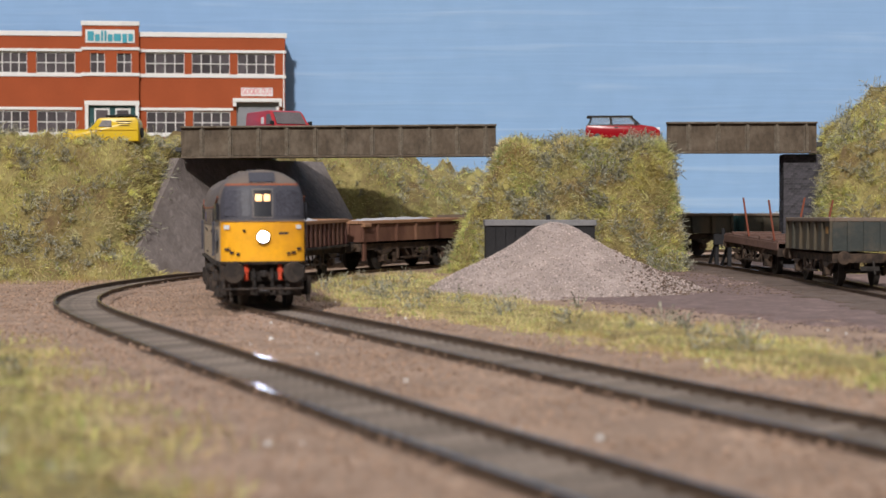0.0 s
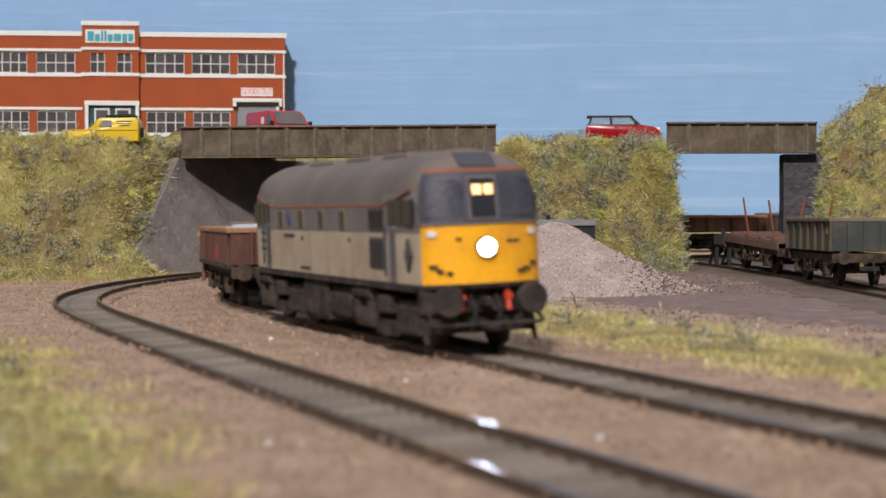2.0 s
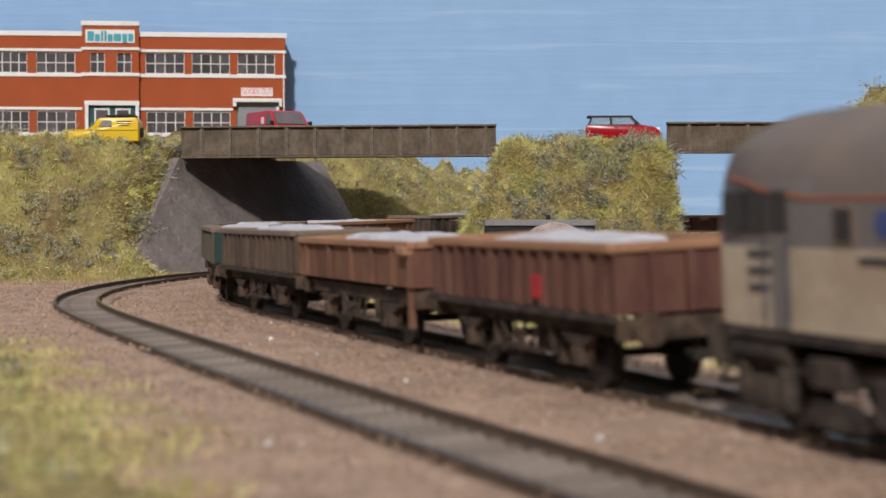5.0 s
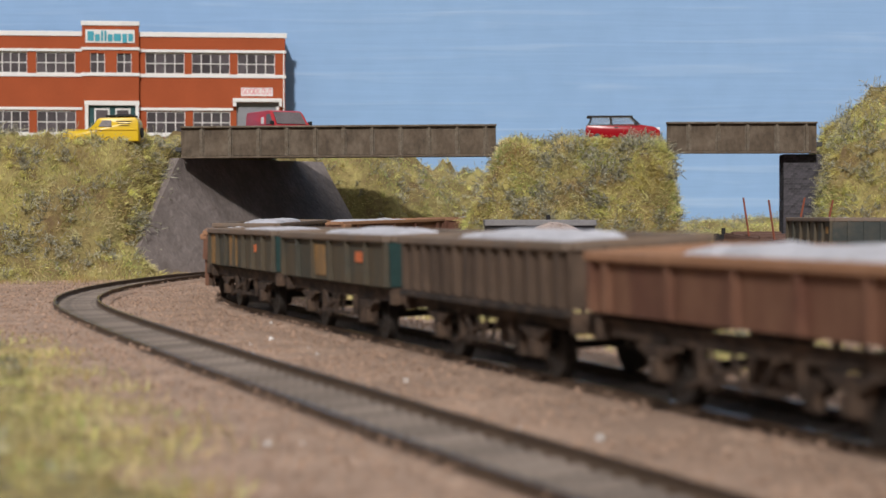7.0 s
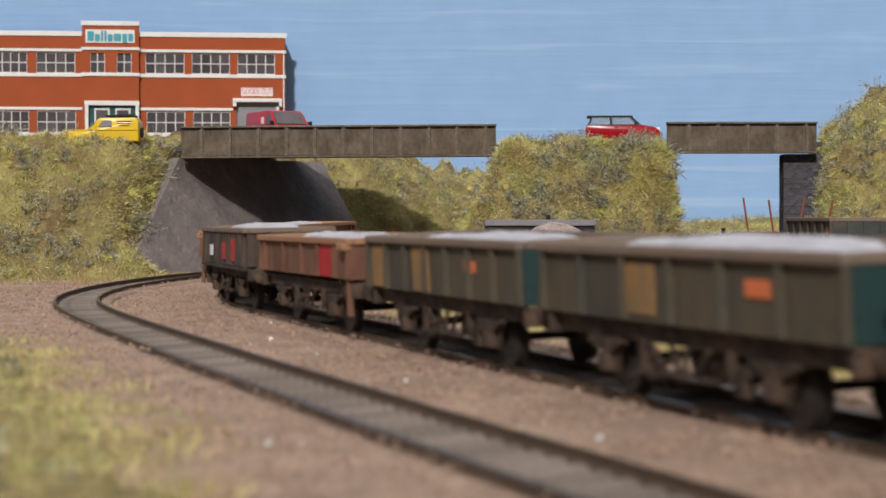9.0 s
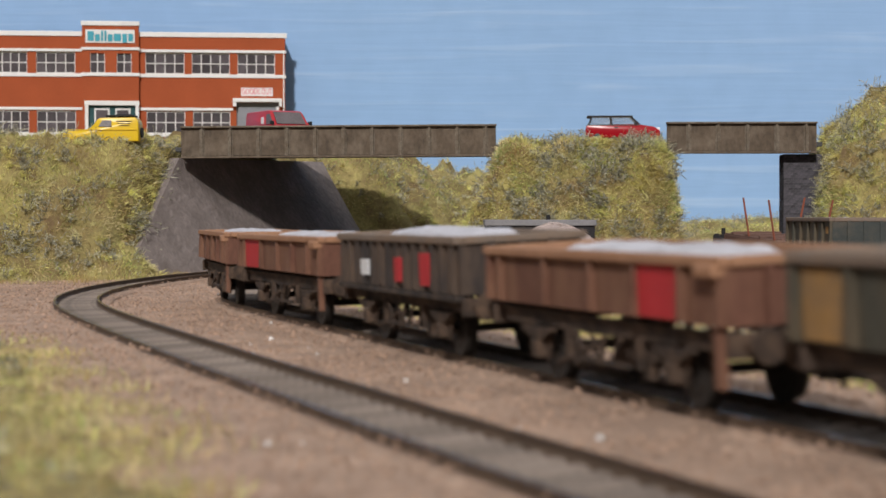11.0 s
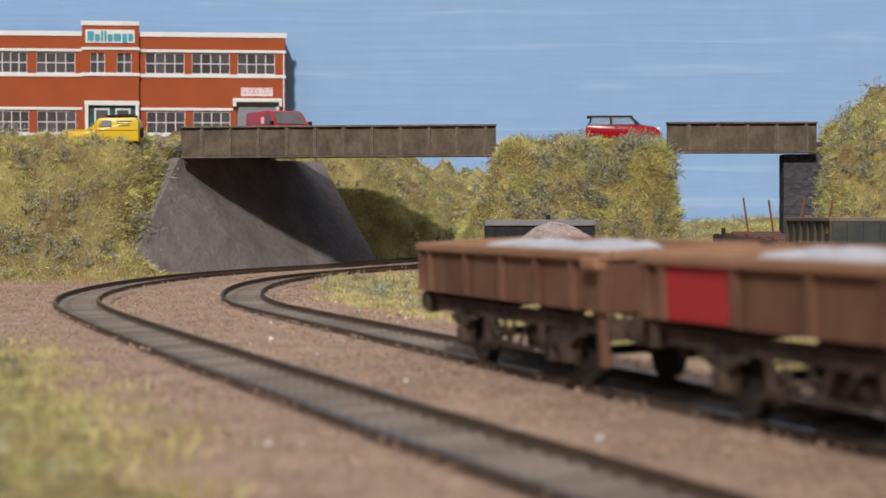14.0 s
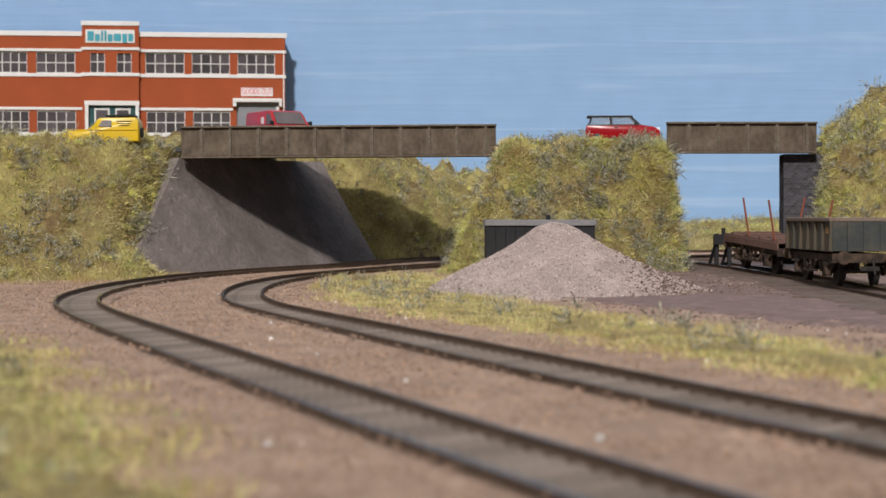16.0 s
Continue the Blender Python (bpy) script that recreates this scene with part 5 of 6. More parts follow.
def bunker():
    h = empty("storage_bunker", "low black storage bunker with grey roof behind gravel", "hut", m=Matrix.Translation((0.0245, 1.098, 0.002)))
    W, D, z1 = 0.0625, 0.035, 0.0305
    for i in range(11):
        part("plank", boxes((i * W / 11 + 0.0001, (i + 1) * W / 11 - 0.0001, 0, 0.0010, 0, z1)), M_HUT, h)
    part("side_wall", boxes((0, 0.001, 0.001, D, 0, z1)), M_HUT, h)
    part("side_wall", boxes((W - 0.001, W, 0.001, D, 0, z1)), M_HUT, h)
    part("back_wall", boxes((0.001, W - 0.001, D - 0.001, D, 0, z1)), M_HUT, h)
    part("roof", boxes((-0.0008, W + 0.0008, -0.0014, D + 0.001, z1, z1 + 0.0035), bev=0.0004), M_HUTROOF, h, "grey felt slab roof")
    part("vent", cyls(((0.036, 0.006, z1 + 0.003), (0.036, 0.006, z1 + 0.0062), 0.0013), seg=10), M_HUT, h)
    return h


def flat_wagon(m):
    w = empty("flat_wagon", "weathered flat wagon with timber deck and rusty stakes", "goods wagon", "parked wagons", m)
    L, hw = 0.108, 0.0155
    for i in range(22):
        x = -L / 2 + L * i / 22
        part("deck_plank", boxes((x + 0.0001, x + L / 22 - 0.0001, -hw, hw, 0.0184 + 0.0002 * random.random(), 0.0198)), M_TIMBER, w)
    for s in (-1, 1):
        part("side_beam", boxes((-L / 2, L / 2, *sorted((s * (hw - 0.0005), s * (hw + 0.0006))), 0.0146, 0.0190), bev=0.0003), M_TIMBER, w, "rusty timber-edged side beam")
        b2 = cyls(((-0.026, s * 0.0138, 0.0165), (-0.012, s * 0.0138, 0.0075), 0.0007), ((-0.012, s * 0.0138, 0.0075), (0.012, s * 0.0138, 0.0075), 0.0007), ((0.012, s * 0.0138, 0.0075), (0.026, s * 0.0138, 0.0165), 0.0007), seg=8)
        part("truss_rod", b2, M_RIM, w, "dusty grey truss rod")
        for x in (-0.006, 0.044):
            part("stake", cyls(((x, s * 0.0145, 0.020), (x + 0.001, s * 0.0185, 0.0425), 0.0006), seg=8), M_STAKE, w, "leaning rusty steel stake")
    for x0, x1, y0, y1, z in ((-0.042, -0.038, -0.015, 0.015, 0.0212), (-0.014, -0.010, -0.015, 0.015, 0.0212), (0.014, 0.018, -0.015, 0.015, 0.0212), (0.040, 0.044, -0.015, 0.015, 0.0212)):
        part("timber_baulk", boxes((x0, x1, y0, y1, 0.0196, z), bev=0.0003), M_TIMBER, w, "dark timber bolster across the deck")
    wagon_frame(w, L, 0.062, True)
    for s in (-1, 1):
        wheelset(w, s * 0.031)
    return w


def buffer_stop(m):
    b = empty("buffer_stop", "black timber buffer stop at the siding end", "buffer stop", m=m)
    for y in (-0.0042, 0.0042):
        part("post", boxes((-0.0012, 0.0012, y - 0.0012, y + 0.0012, -0.003, 0.0190), bev=0.0002), M_HUT, b)
        part("stay", cyls(((0.0, y, 0.015), (-0.016, y, -0.002), 0.0010), seg=8), M_HUT, b)
    part("cross_beam", boxes((0.0012, 0.0038, -0.0070, 0.0070, 0.0120, 0.0185), bev=0.0003), M_HUT, b)
    part("lamp", cyls(((0.001, 0, 0.0185), (0.001, 0, 0.0225), 0.0013), seg=10), M_HUT, b)
    return b


bunker()
M_ENDGREY = material("grey_green_end", (0.042, 0.048, 0.045), 0.7, vary=0.2, scale=60, dirt=(0.10, 0.085, 0.065), dirt_amount=0.25)
PARKED = wagon("parked_wagon", "olive grey open wagon parked on the siding", .104, M_OLIVE, M_RIM, 7, .0168, .0318, .0010, [(.1, .004, .0255, .0290, M_PANEL)], M_ENDGREY, moving=False)


def on_siding(y):
    S, Q = line_points(SIDING, 0.002)
    i = int(np.argmin(abs(Q[:, 1] - y)))
    a, c = Q[max(i - 15, 0)], Q[min(i + 15, len(Q) - 1)]
    return Matrix.Translation((Q[i][0], Q[i][1], RAIL_Z + ground_z(Q[i][1]))) @ Matrix.Rotation(math.atan2(a[1] - c[1], a[0] - c[0]), 4, "Z")


PARKED.matrix_basis = on_siding(0.985)
flat_wagon(on_siding(1.117) @ Matrix.Rotation(radians(2.0), 4, "Y"))
buffer_stop(on_siding(1.222))


# ---- grass, scrub, stones ----
def fibre_mesh(name, spots, length, width, mat, label, lean=0.8, parent=None):
    """Grass of single tapering blades; spots are (place, normal)."""
    verts, faces = [], []
    for p, nrm in spots:
        comb = noise.noise_vector(p * 90) * 0.9
        d = (nrm + comb + Vector((random.gauss(0, lean), random.gauss(0, lean), random.gauss(0.25, lean * 0.7))) * 0.65).normalized()
        l = length * random.uniform(0.5, 1.3)
        s = d.cross(Vector((random.gauss(0, 1), random.gauss(0, 1), random.gauss(0, 1)))).normalized() * width * random.uniform(0.6, 1.4) / 2
        k = len(verts)
        mid = p + d * l * 0.55 + Vector((0, 0, -0.06 * l))
        tip = p + d * l + Vector((random.gauss(0, 0.12), random.gauss(0, 0.12), random.gauss(-0.15, 0.1))) * l
        base = p - d * 0.0006
        verts += [base - s, base + s, mid + s * 0.7, mid - s * 0.7, tip]
        faces += [(k, k + 1, k + 2, k + 3), (k + 3, k + 2, k + 4)]
    ob = raw(name, [tuple(v) for v in verts], faces, mat, parent)
    return tagged(ob, label, "" if parent else "grass", kind="stuff")


def spots_on(ob, count, keep):
    """Random spots on a bank, by area, where keep(place, normal) allows."""
    me = ob.data
    polys = [p for p in me.polygons]
    area = np.array([p.area for p in polys])
    cum = np.cumsum(area) / area.sum()
    out = []
    tries = 0
    while len(out) < count and tries < count * 12:
        tries += 1
        p = polys[int(np.searchsorted(cum, random.random()))]
        v = [me.vertices[i].co for i in p.vertices]
        a, b = random.random(), random.random()
        q = v[0].lerp(v[1], a).lerp(v[3].lerp(v[2], a), b)
        n = p.normal if p.normal.z >= 0 else -p.normal
        if q.z > ground_z(q.y) - 0.001 and keep(q, n):
            out.append((q.copy(), n.copy()))
    return out


def tuft_mesh(name, spots, length, width, mat, label, parent, blades=34):
    """Tufts: bunches of blades that spread from one root."""
    verts, faces = [], []
    for p, nrm in spots:
        lean = (nrm * 0.7 + Vector((random.gauss(0, 0.35), random.gauss(0, 0.35) - 0.25, 0.45 + random.gauss(0, 0.3)))).normalized()
        size = random.uniform(0.6, 1.25)
        for _ in range(int(blades * random.uniform(0.6, 1.4))):
            d = (lean + Vector((random.gauss(0, 0.42), random.gauss(0, 0.42), random.gauss(0, 0.42)))).normalized()
            l = length * size * random.uniform(0.5, 1.2)
            root = p + Vector((random.gauss(0, 0.0009), random.gauss(0, 0.0009), random.gauss(0, 0.0004))) * size
            s = d.cross(Vector((random.gauss(0, 1), random.gauss(0, 1), random.gauss(0, 1)))).normalized() * width * random.uniform(0.6, 1.3) / 2
            mid, tip = root + d * l * 0.55, root + d * l + Vector((random.gauss(0, 0.1), random.gauss(0, 0.1), -0.22)) * l
            k = len(verts)
            verts += [root - s, root + s, mid + s * 0.7, mid - s * 0.7, tip]
            faces += [(k, k + 1, k + 2, k + 3), (k + 3, k + 2, k + 4)]
    return tagged(raw(name, [tuple(v) for v in verts], faces, mat, parent), label, kind="stuff")


def leafy_mesh(name, spots, mat, label, parent):
    """Low leafy weeds: loose clumps of small curled leaves."""
    verts, faces = [], []
    for p, nrm in spots:
        size = random.uniform(0.0022, 0.0050)
        for _ in range(random.randint(24, 46)):
            o = Vector((random.gauss(0, 0.55), random.gauss(0, 0.55), random.gauss(0.1, 0.45)))
            c = p + nrm * size * 0.55 + o * size
            u = Vector((random.gauss(0, 1), random.gauss(0, 1), random.gauss(0, 1))).normalized() * random.uniform(0.00035, 0.00085)
            w = u.cross(Vector((random.gauss(0, 1), random.gauss(0, 1), random.gauss(0, 1)))).normalized() * u.length * 0.6
            bend = u.cross(w).normalized() * u.length * 0.35
            k = len(verts)
            verts += [c - u, c + w + bend, c + u, c - w + bend]
            faces += [(k, k + 1, k + 2), (k, k + 2, k + 3)]
    return tagged(raw(name, [tuple(v) for v in verts], faces, mat, parent), label, kind="stuff")


def scrub_mesh(name, spots, mat, label, parent=None):
    """Small wiry weeds: crooked twigs with scattered leaf flecks."""
    verts, faces = [], []
    for p, nrm in spots:
        size = random.uniform(0.003, 0.0095)
        for _ in range(random.randint(7, 12)):
            d = (nrm + Vector((random.gauss(0, 1.0), random.gauss(0, 1.0), random.gauss(0.2, 0.8)))).normalized()
            q = p.copy()
            for _ in range(3):
                d2 = (d + Vector((random.gauss(0, .5), random.gauss(0, .5), random.gauss(0, .5)))).normalized()
                r = q + d2 * size * 0.45
                s = d2.cross(Vector((random.gauss(0, 1), random.gauss(0, 1), random.gauss(0, 1)))).normalized() * 0.00018
                k = len(verts)
                verts += [q - s, q + s, r + s, r - s]
                faces.append((k, k + 1, k + 2, k + 3))
                for _ in range(2):
                    c = q.lerp(r, random.random()) + Vector((random.gauss(0, .0004), random.gauss(0, .0004), random.gauss(0, .0004)))
                    u = Vector((random.gauss(0, 1), random.gauss(0, 1), random.gauss(0, 1))).normalized() * random.uniform(0.00022, 0.00062)
                    w = u.cross(Vector((random.gauss(0, 1), random.gauss(0, 1), random.gauss(0, 1)))).normalized() * u.length * 0.8
                    k = len(verts)
                    verts += [c - u, c + w, c + u, c - w]
                    faces.append((k, k + 1, k + 2, k + 3))
                q = r
    return tagged(raw(name, [tuple(v) for v in verts], faces, mat, parent), label, "" if parent else "scrub", kind="stuff")


def inside(poly, x, y):
    odd = False
    for (xa, ya), (xb, yb) in zip(poly, poly[1:] + poly[:1]):
        if (ya > y) != (yb > y) and x < (xb - xa) * (y - ya) / (yb - ya) + xa:
            odd = not odd
    return odd


def edge_noise(x, y):
    return 0.012 * noise.noise(Vector((x * 40, y * 40, 11)))


def area_spots(poly, count, thin=0.0, fray=0.005):
    xs, ys = [p[0] for p in poly], [p[1] for p in poly]
    out, tries = [], 0
    while len(out) < count and tries < count * 20:
        tries += 1
        x, y = random.uniform(min(xs), max(xs)), random.uniform(min(ys), max(ys))
        if not inside(poly, x + edge_noise(x, y) + random.gauss(0, fray), y + edge_noise(y, x) * 2 + random.gauss(0, fray * 2)):
            continue
        if thin and noise.noise(Vector((x * 55, y * 55, 4))) < thin + random.uniform(-0.25, 0.25):
            continue
        out.append((Vector((x, y, ground_z(y))), Vector((0, 0, 1))))
    return out


def stones(name, spots, r0, r1, mat, label, parent=None):
    """Loose angular stones, joined."""
    verts, faces = [], []
    octa = [(1, 0, 0), (-1, 0, 0), (0, 1, 0), (0, -1, 0), (0, 0, 1), (0, 0, -1)]
    tri = [(0, 2, 4), (2, 1, 4), (1, 3, 4), (3, 0, 4), (2, 0, 5), (1, 2, 5), (3, 1, 5), (0, 3, 5)]
    for p, n in spots:
        r = random.uniform(r0, r1)
        k = len(verts)
        a = random.uniform(0, 6.3)
        ca, sa = math.cos(a), math.sin(a)
        for x, y, z in octa:
            x, y, z = x * random.uniform(.6, 1.3), y * random.uniform(.6, 1.3), z * random.uniform(.5, 1)
            verts.append((p.x + r * (x * ca - y * sa), p.y + r * (x * sa + y * ca), p.z + r * (z + 0.2)))
        faces += [tuple(i + k for i in t) for t in tri]
    return tagged(raw(name, verts, faces, mat, parent), label, "" if parent else "stones", kind="stuff")


def clear_of_rails(spots):
    lines = [line_points(n, 0.01)[1] for n in (MAIN, LOOP)]
    out = []
    for p, n in spots:
        d = min(float(np.min(np.hypot(q[:, 0] - p.x, q[:, 1] - p.y))) for q in lines)
        if d > 0.0102:
            out.append((p + Vector((0, 0, max(0.0, 0.0016 - max(0.0, d - 0.011) * 0.4))), n))
    return out


M_PALE = material("pale_crumbs", (0.72, 0.70, 0.68), 0.9, vary=0.1, scale=200, island=0.2, bump=0)
M_STRAW = material("straw_grass", (0.74, 0.64, 0.37), 0.75, vary=0.4, scale=30, grain=80, island=0.4, bump=0, dirt=(0.46, 0.31, 0.13), dirt_amount=0.5)
M_LIME = material("lime_grass", (0.72, 0.71, 0.25), 0.75, vary=0.5, scale=26, grain=80, island=0.4, bump=0, dirt=(0.48, 0.38, 0.13), dirt_amount=0.42)
M_LEAF = material("grey_green_leaf", (0.27, 0.27, 0.16), 0.75, vary=0.4, scale=120, grain=300, island=0.6, bump=0, dirt=(0.60, 0.58, 0.50), dirt_amount=0.35)
M_PALETUFT = material("pale_tuft_grass", (0.72, 0.68, 0.40), 0.75, vary=0.35, scale=30, grain=90, island=0.35, bump=0, dirt=(0.55, 0.50, 0.20), dirt_amount=0.5)
front_only = lambda q, n: q.y < 1.24 and q.x > -0.34
for bank, count, keep in ((left_bank, 66000, front_only), (hill, 62000, lambda q, n: q.y < 1.26), (right_bank, 28000, lambda q, n: q.y < 1.26 and q.x < 0.34),
                          (back_bank, 44000, lambda q, n: (-0.1 < q.x < 0.06 and q.y < 1.75) or 0.12 < q.x < 0.33)):
    fibre_mesh("grass", spots_on(bank, count // 2, lambda q, n: keep(q, n) and noise.noise(q * 34) > random.uniform(-0.45, 0.15)), 0.0040, 0.00023, M_LIME, "dense yellow-green static grass on a bank", parent=bank)
    fibre_mesh("grass", spots_on(bank, count // 3, lambda q, n: keep(q, n) and noise.noise(q * 34) < random.uniform(-0.2, 0.35)), 0.0044, 0.00021, M_STRAW, "dry straw-coloured static grass on a bank", parent=bank)
    fibre_mesh("grass", spots_on(bank, count // 3, lambda q, n: keep(q, n) and noise.noise(q * 50 + Vector((3, 1, 7))) > random.uniform(0.0, 0.3)), 0.0037, 0.00024, M_GREEN, "fresh green static grass in patches", parent=bank)
    stones("pale_flecks", spots_on(bank, count // 130, keep), 0.0002, 0.00045, M_PALE, "pale dried flower flecks", bank)
    fibre_mesh("grass", spots_on(bank, count // 5, keep), 0.0036, 0.00035, M_GRASS, "mixed olive static grass on a bank", parent=bank)
    scrub_mesh("scrub", spots_on(bank, count // 105, lambda q, n: keep(q, n) and noise.noise(q * 45) < random.uniform(-0.1, 0.2)), M_SCRUB, "wiry grey-green weeds with pale flecks", bank)

for bank, count, keep in ((left_bank, 420, front_only), (hill, 380, lambda q, n: q.y < 1.26), (right_bank, 170, lambda q, n: q.y < 1.26 and q.x < 0.34), (back_bank, 190, lambda q, n: (-0.1 < q.x < 0.06 and q.y < 1.75) or 0.12 < q.x < 0.33)):
    tuft_mesh("grass_tuft", spots_on(bank, count, lambda q, n: keep(q, n) and noise.noise(q * 30) > random.uniform(-0.3, 0.2)), 0.0068, 0.00026, M_LIME, "yellow-green grass tufts on a bank", bank)
    tuft_mesh("grass_tuft", spots_on(bank, count // 2, lambda q, n: keep(q, n) and noise.noise(q * 30) < random.uniform(-0.1, 0.4)), 0.0074, 0.00024, M_PALETUFT, "pale straw grass tufts on a bank", bank)
    leafy_mesh("leafy_scrub", spots_on(bank, count // 2, lambda q, n: keep(q, n) and noise.noise(q * 38 + Vector((9, 2, 4))) > random.uniform(-0.15, 0.3)), M_LEAF, "grey-green leafy weeds on a bank", bank)

VERGE = [(-0.069, 1.047), (-0.054, 1.12), (-0.01, 1.15), (0.021, 0.932), (0.049, 0.774), (0.081, 0.664), (0.106, 0.583), (0.122, 0.529), (0.131, 0.485),
         (0.107, 0.39), (0.100, 0.422), (0.083, 0.448), (0.064, 0.504), (0.040, 0.596), (0.015, 0.664), (-0.017, 0.752), (-0.047, 0.85)]
FORE = [(-0.22, 0.74), (-0.160, 0.64), (-0.114, 0.540), (-0.073, 0.408), (-0.049, 0.335), (-0.034, 0.261), (-0.027, 0.21), (-0.12, 0.21), (-0.30, 0.6)]
FOOT = [(-0.33, 1.02), (-0.215, 1.055), (-0.178, 1.085), (-0.158, 1.12), (-0.150, 1.15), (-0.19, 1.15), (-0.22, 1.14), (-0.33, 1.10)]


def turf_sheet(poly, label):
    """Turf under a patch of lineside grass, a little proud of the ballast."""
    xs, ys = [p[0] for p in poly], [p[1] for p in poly]
    core = lambda x, y: all(inside(poly, x + edge_noise(x, y) + dx, y + 2 * edge_noise(y, x) + 2 * dx) for dx in (-0.007, 0.0, 0.007))
    rise = lambda x, y: ground_z(y) + (0.0009 + 0.0006 * noise.noise(Vector((x * 90, y * 90, 1))) if core(x, y) else -0.004)
    return tagged(height_sheet("turf", min(xs), max(xs), min(ys), max(ys), 0.003, rise, label), category="turf", kind="stuff")


turf_sheet(VERGE, "thin olive-brown turf beside the main track")
turf_sheet(FORE, "olive-brown turf in front of the outer track")
fibre_mesh("grass", clear_of_rails(area_spots(VERGE, 6000, 0.05)), 0.0030, 0.00021, M_LIME, "strip of yellow-green grass beside the track")
fibre_mesh("grass", clear_of_rails(area_spots(VERGE, 17000, -0.2)), 0.0032, 0.00020, M_STRAW, "strip of dry straw grass beside the track")
fibre_mesh("grass", clear_of_rails(area_spots(VERGE, 9000, -0.3)), 0.0027, 0.00022, M_GRASS, "brownish grass in the lineside strip")
scrub_mesh("scrub", area_spots(VERGE, 45), M_SCRUB, "wiry weeds in the lineside grass")
fibre_mesh("grass", area_spots(FORE, 6500, -0.05), 0.0036, 0.00022, M_LIME, "patch of yellow-green grass in front of the track")
fibre_mesh("grass", area_spots(FORE, 11000, -0.1), 0.0038, 0.00021, M_STRAW, "patch of dry grass in front of the track")
fibre_mesh("grass", area_spots(FORE, 20000, -0.2), 0.0036, 0.00022, M_GRASS, "olive grass in the near patch")
fibre_mesh("grass", area_spots(FORE, 6000, 0.1), 0.0034, 0.00022, M_GREEN, "darker green grass in the near patch")
fibre_mesh("grass", clear_of_rails(area_spots(VERGE, 6000, 0.1)), 0.0030, 0.00021, M_GREEN, "darker green grass in the lineside strip")
scrub_mesh("scrub", area_spots(FORE, 50), M_SCRUB, "wiry weeds in the near grass patch")
fibre_mesh("grass", clear_of_rails(area_spots(FOOT, 3600, -0.1, 0.014)), 0.0034, 0.00026, M_GRASS, "sparse dry grass at the foot of a bank")


CESS = [(-0.36, 1.10), (-0.10, 0.20), (0.06, 0.20), (0.12, 0.38), (0.02, 0.62), (-0.05, 0.9), (-0.045, 1.12), (-0.02, 1.28), (-0.12, 1.24), (-0.2, 1.07)]
stones("ballast_stones", clear_of_rails(area_spots(CESS, 30000)), 0.00025, 0.0006, M_STONE, "loose tan ballast chippings beside the rails")
stones("gravel_chips", spots_on(heap, 12000, lambda q, n: q.y < 0.99), 0.0002, 0.00058, M_CHIP, "pale gravel chippings on the heap")
YARD_AREA = [(0.03, 0.90), (0.13, 0.56), (0.22, 0.6), (0.22, 1.2), (0.14, 1.18)]
M_DEBRIS = material("yard_debris", (0.26, 0.19, 0.165), 0.95, vary=0.3, scale=200, island=0.5, bump=0)
stones("yard_debris", area_spots(YARD_AREA, 4200, -0.05), 0.00025, 0.0007, M_DEBRIS, "small dark crumbs of earth in the yard")
SIDE_AREA = [(0.10, 0.96), (0.125, 1.10), (0.150, 1.20), (0.185, 1.20), (0.20, 1.05), (0.19, 0.90), (0.15, 0.90)]
M_CLOD = material("dark_clods", (0.145, 0.100, 0.078), 0.95, vary=0.3, scale=200, island=0.5, bump=0)
stones("yard_debris", spots_on(heap, 2200, lambda q, n: q.y < 1.0 and q.x > 0.085 + 0.02 * noise.noise(q * 60) and q.x + random.gauss(0, 0.012) > 0.095), 0.0003, 0.0009, M_CLOD, "dark earth strewn over the foot of the gravel heap")
stones("yard_debris", area_spots(SIDE_AREA, 3000, -0.15), 0.0004, 0.0014, M_CLOD, "brown clods of earth beside the siding")
CORNER = [(0.146, 0.98), (0.150, 1.13), (0.168, 1.13), (0.172, 1.0)]
stones("yard_debris", area_spots(CORNER, 380), 0.0004, 0.0013, M_DEBRIS, "dark clods of earth at the edge of the yard")
stones("pale_crumbs", area_spots(YARD_AREA, 45), 0.0003, 0.0007, M_PALE, "scattered pale stone crumbs in the yard")
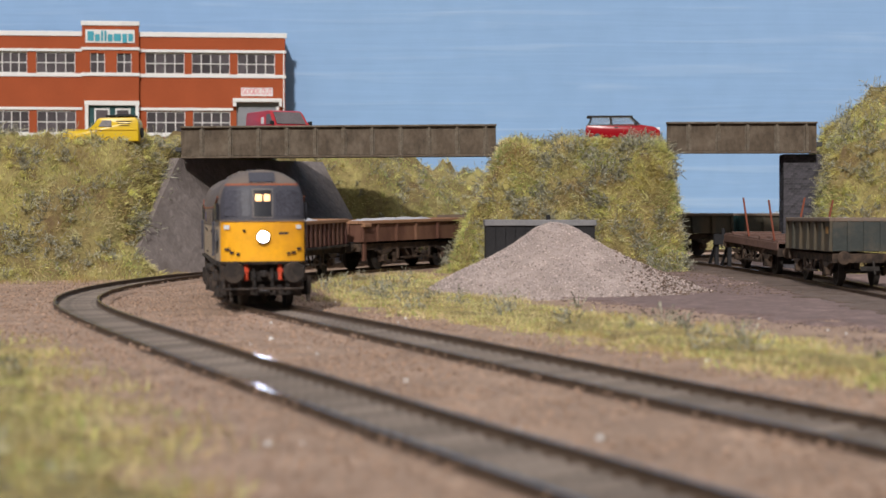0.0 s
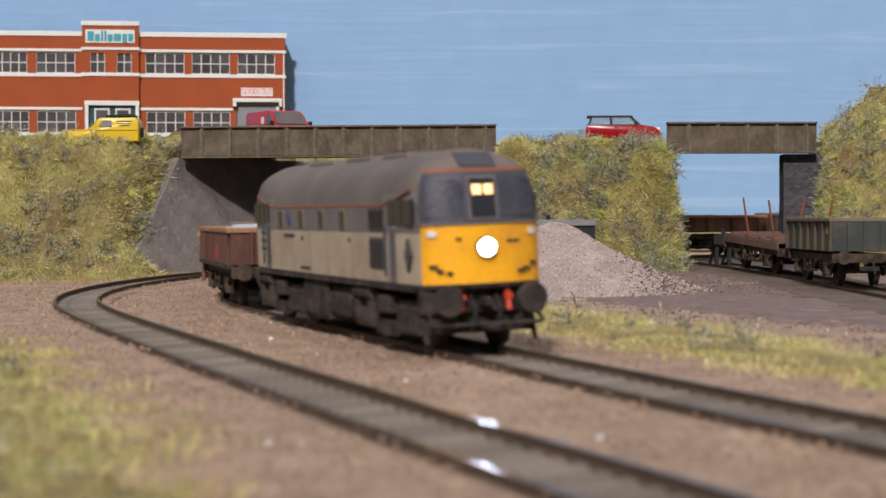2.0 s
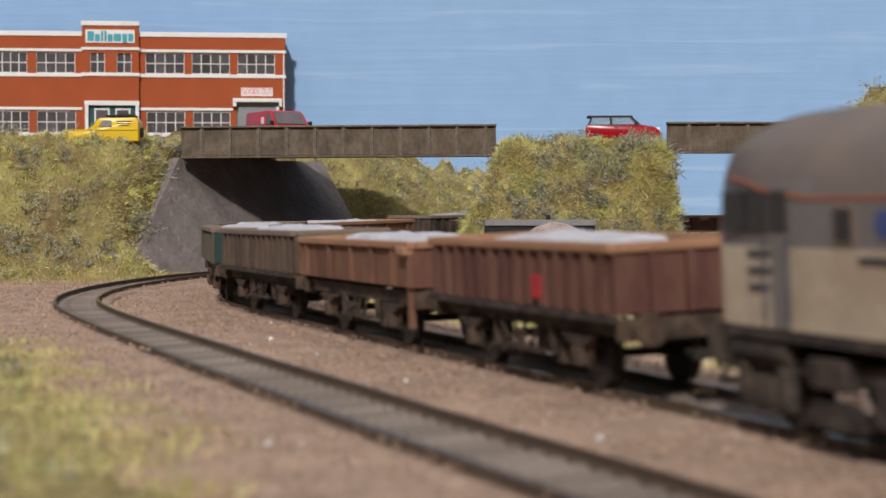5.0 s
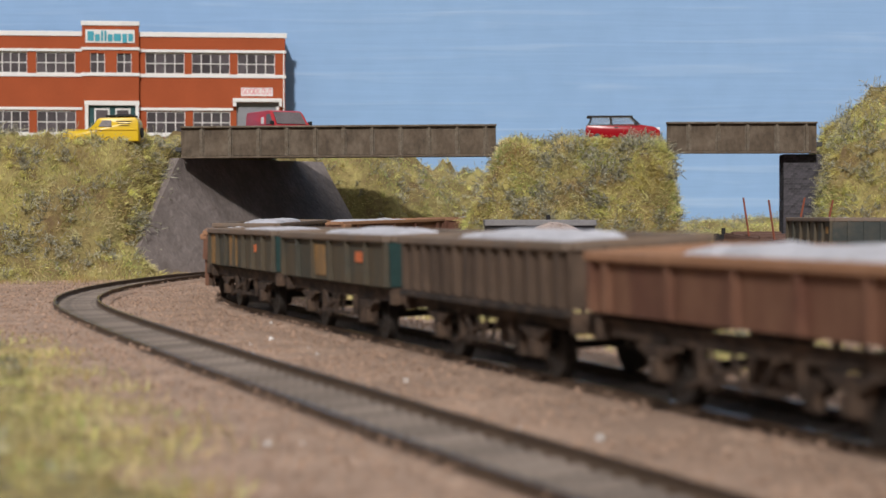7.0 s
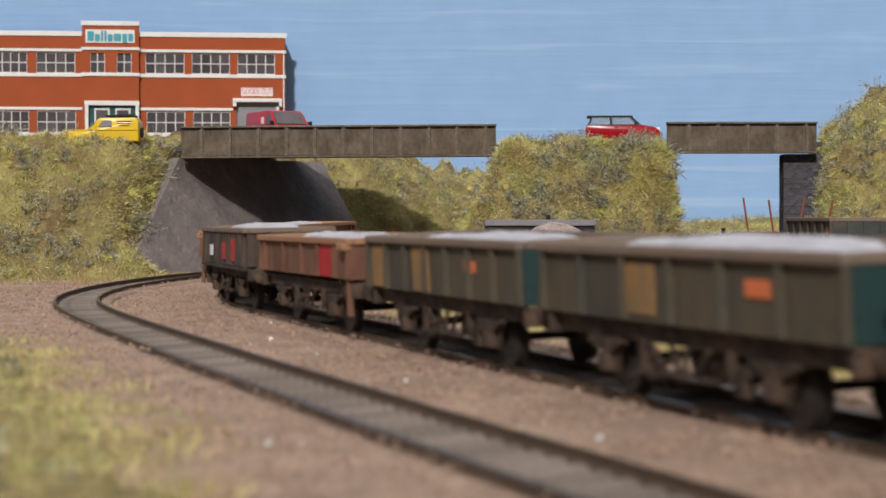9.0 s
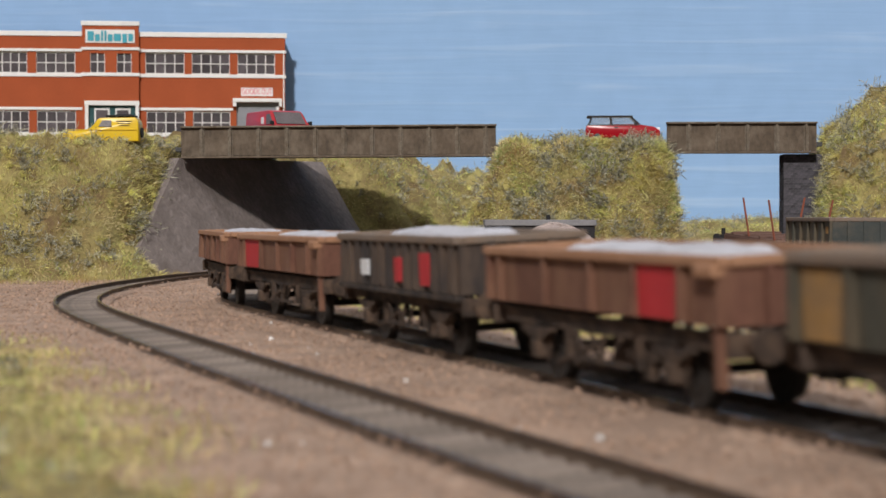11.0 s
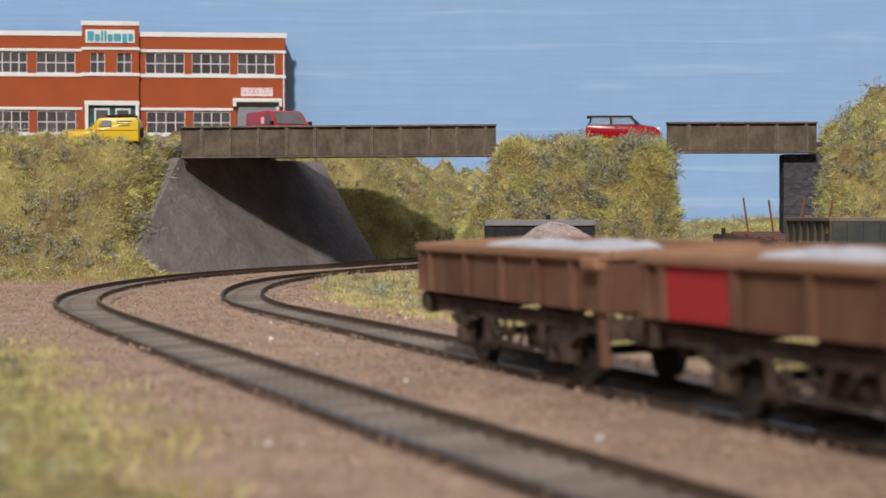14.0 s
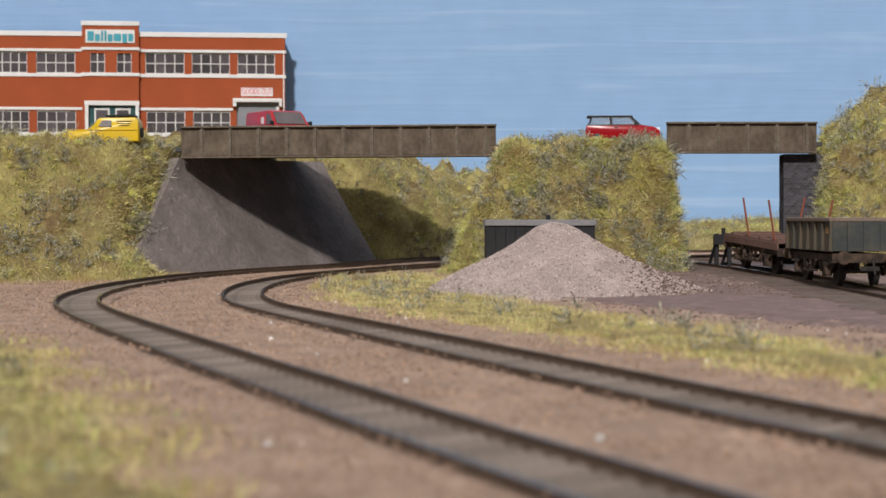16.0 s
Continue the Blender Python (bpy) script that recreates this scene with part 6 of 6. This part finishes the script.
stones("pale_crumbs", clear_of_rails(area_spots(CESS, 60)), 0.0004, 0.0010, M_PALE, "scattered pale stone crumbs in the ballast")


# ---- movement ----
def chord(nodes, s_front, s_rear, lift=0.0):
    """The pose of a vehicle whose axles stand at two distances along a line."""
    a, b = on_line(nodes, s_front), on_line(nodes, s_rear)
    d = a - b
    za, zb = RAIL_Z + ground_z(a.y), RAIL_Z + ground_z(b.y)
    c = (a + b) / 2
    return Matrix.Translation((c.x, c.y, (za + zb) / 2 + lift)) @ Matrix.Rotation(math.atan2(d.y, d.x), 4, "Z") @ Matrix.Rotation(-math.atan2(za - zb, d.length), 4, "Y") @ Matrix.Rotation(cant(c.y), 4, "X")


SPEED, HEAD = 0.125, 2.2035
STEPS = [round(0.4 * i, 2) for i in range(41)]


def spin_rows(x, r, phase):
    """Wheels roll: less than a quarter turn from row to row."""
    dt = math.radians(80) * r / SPEED
    n = int(16.0 / dt) + 1
    return [(16.0 * i / n, pose(x, 0, r) @ Matrix.Rotation(phase + SPEED * 16.0 * i / n / r, 4, "Y")) for i in range(n + 1)]


def motions():
    head = lambda t: HEAD - SPEED * t
    walk(LOCO, [(t, chord(MAIN, head(t) + 0.0970 - 0.0605, head(t) + 0.0970 + 0.0605)) for t in STEPS])
    for bg in BOGIES:
        x = bg.location.x
        rows = []
        for t in STEPS:
            body = chord(MAIN, head(t) + 0.0970 - 0.0605, head(t) + 0.0970 + 0.0605)
            s = head(t) + 0.0970 - x
            m = body.inverted() @ chord(MAIN, s - 0.0207, s + 0.0207)
            yaw = m.to_euler().z
            rows.append((t, pose(x, 0, 0, 0, 0, math.degrees(yaw))))
        walk(bg, rows)
    for w, off in TRAIN:
        L = w["long"]
        walk(w, [(t, chord(MAIN, head(t) + off + L / 2 - 0.035, head(t) + off + L / 2 + 0.035)) for t in STEPS])
    for w in [*BOGIES, *(w for w, _ in TRAIN)]:
        for k, c in enumerate(c for c in w.children if c.name.startswith("wheelset")):
            walk(c, spin_rows(c.location.x, c.location.z, 0.7 * k))


motions()
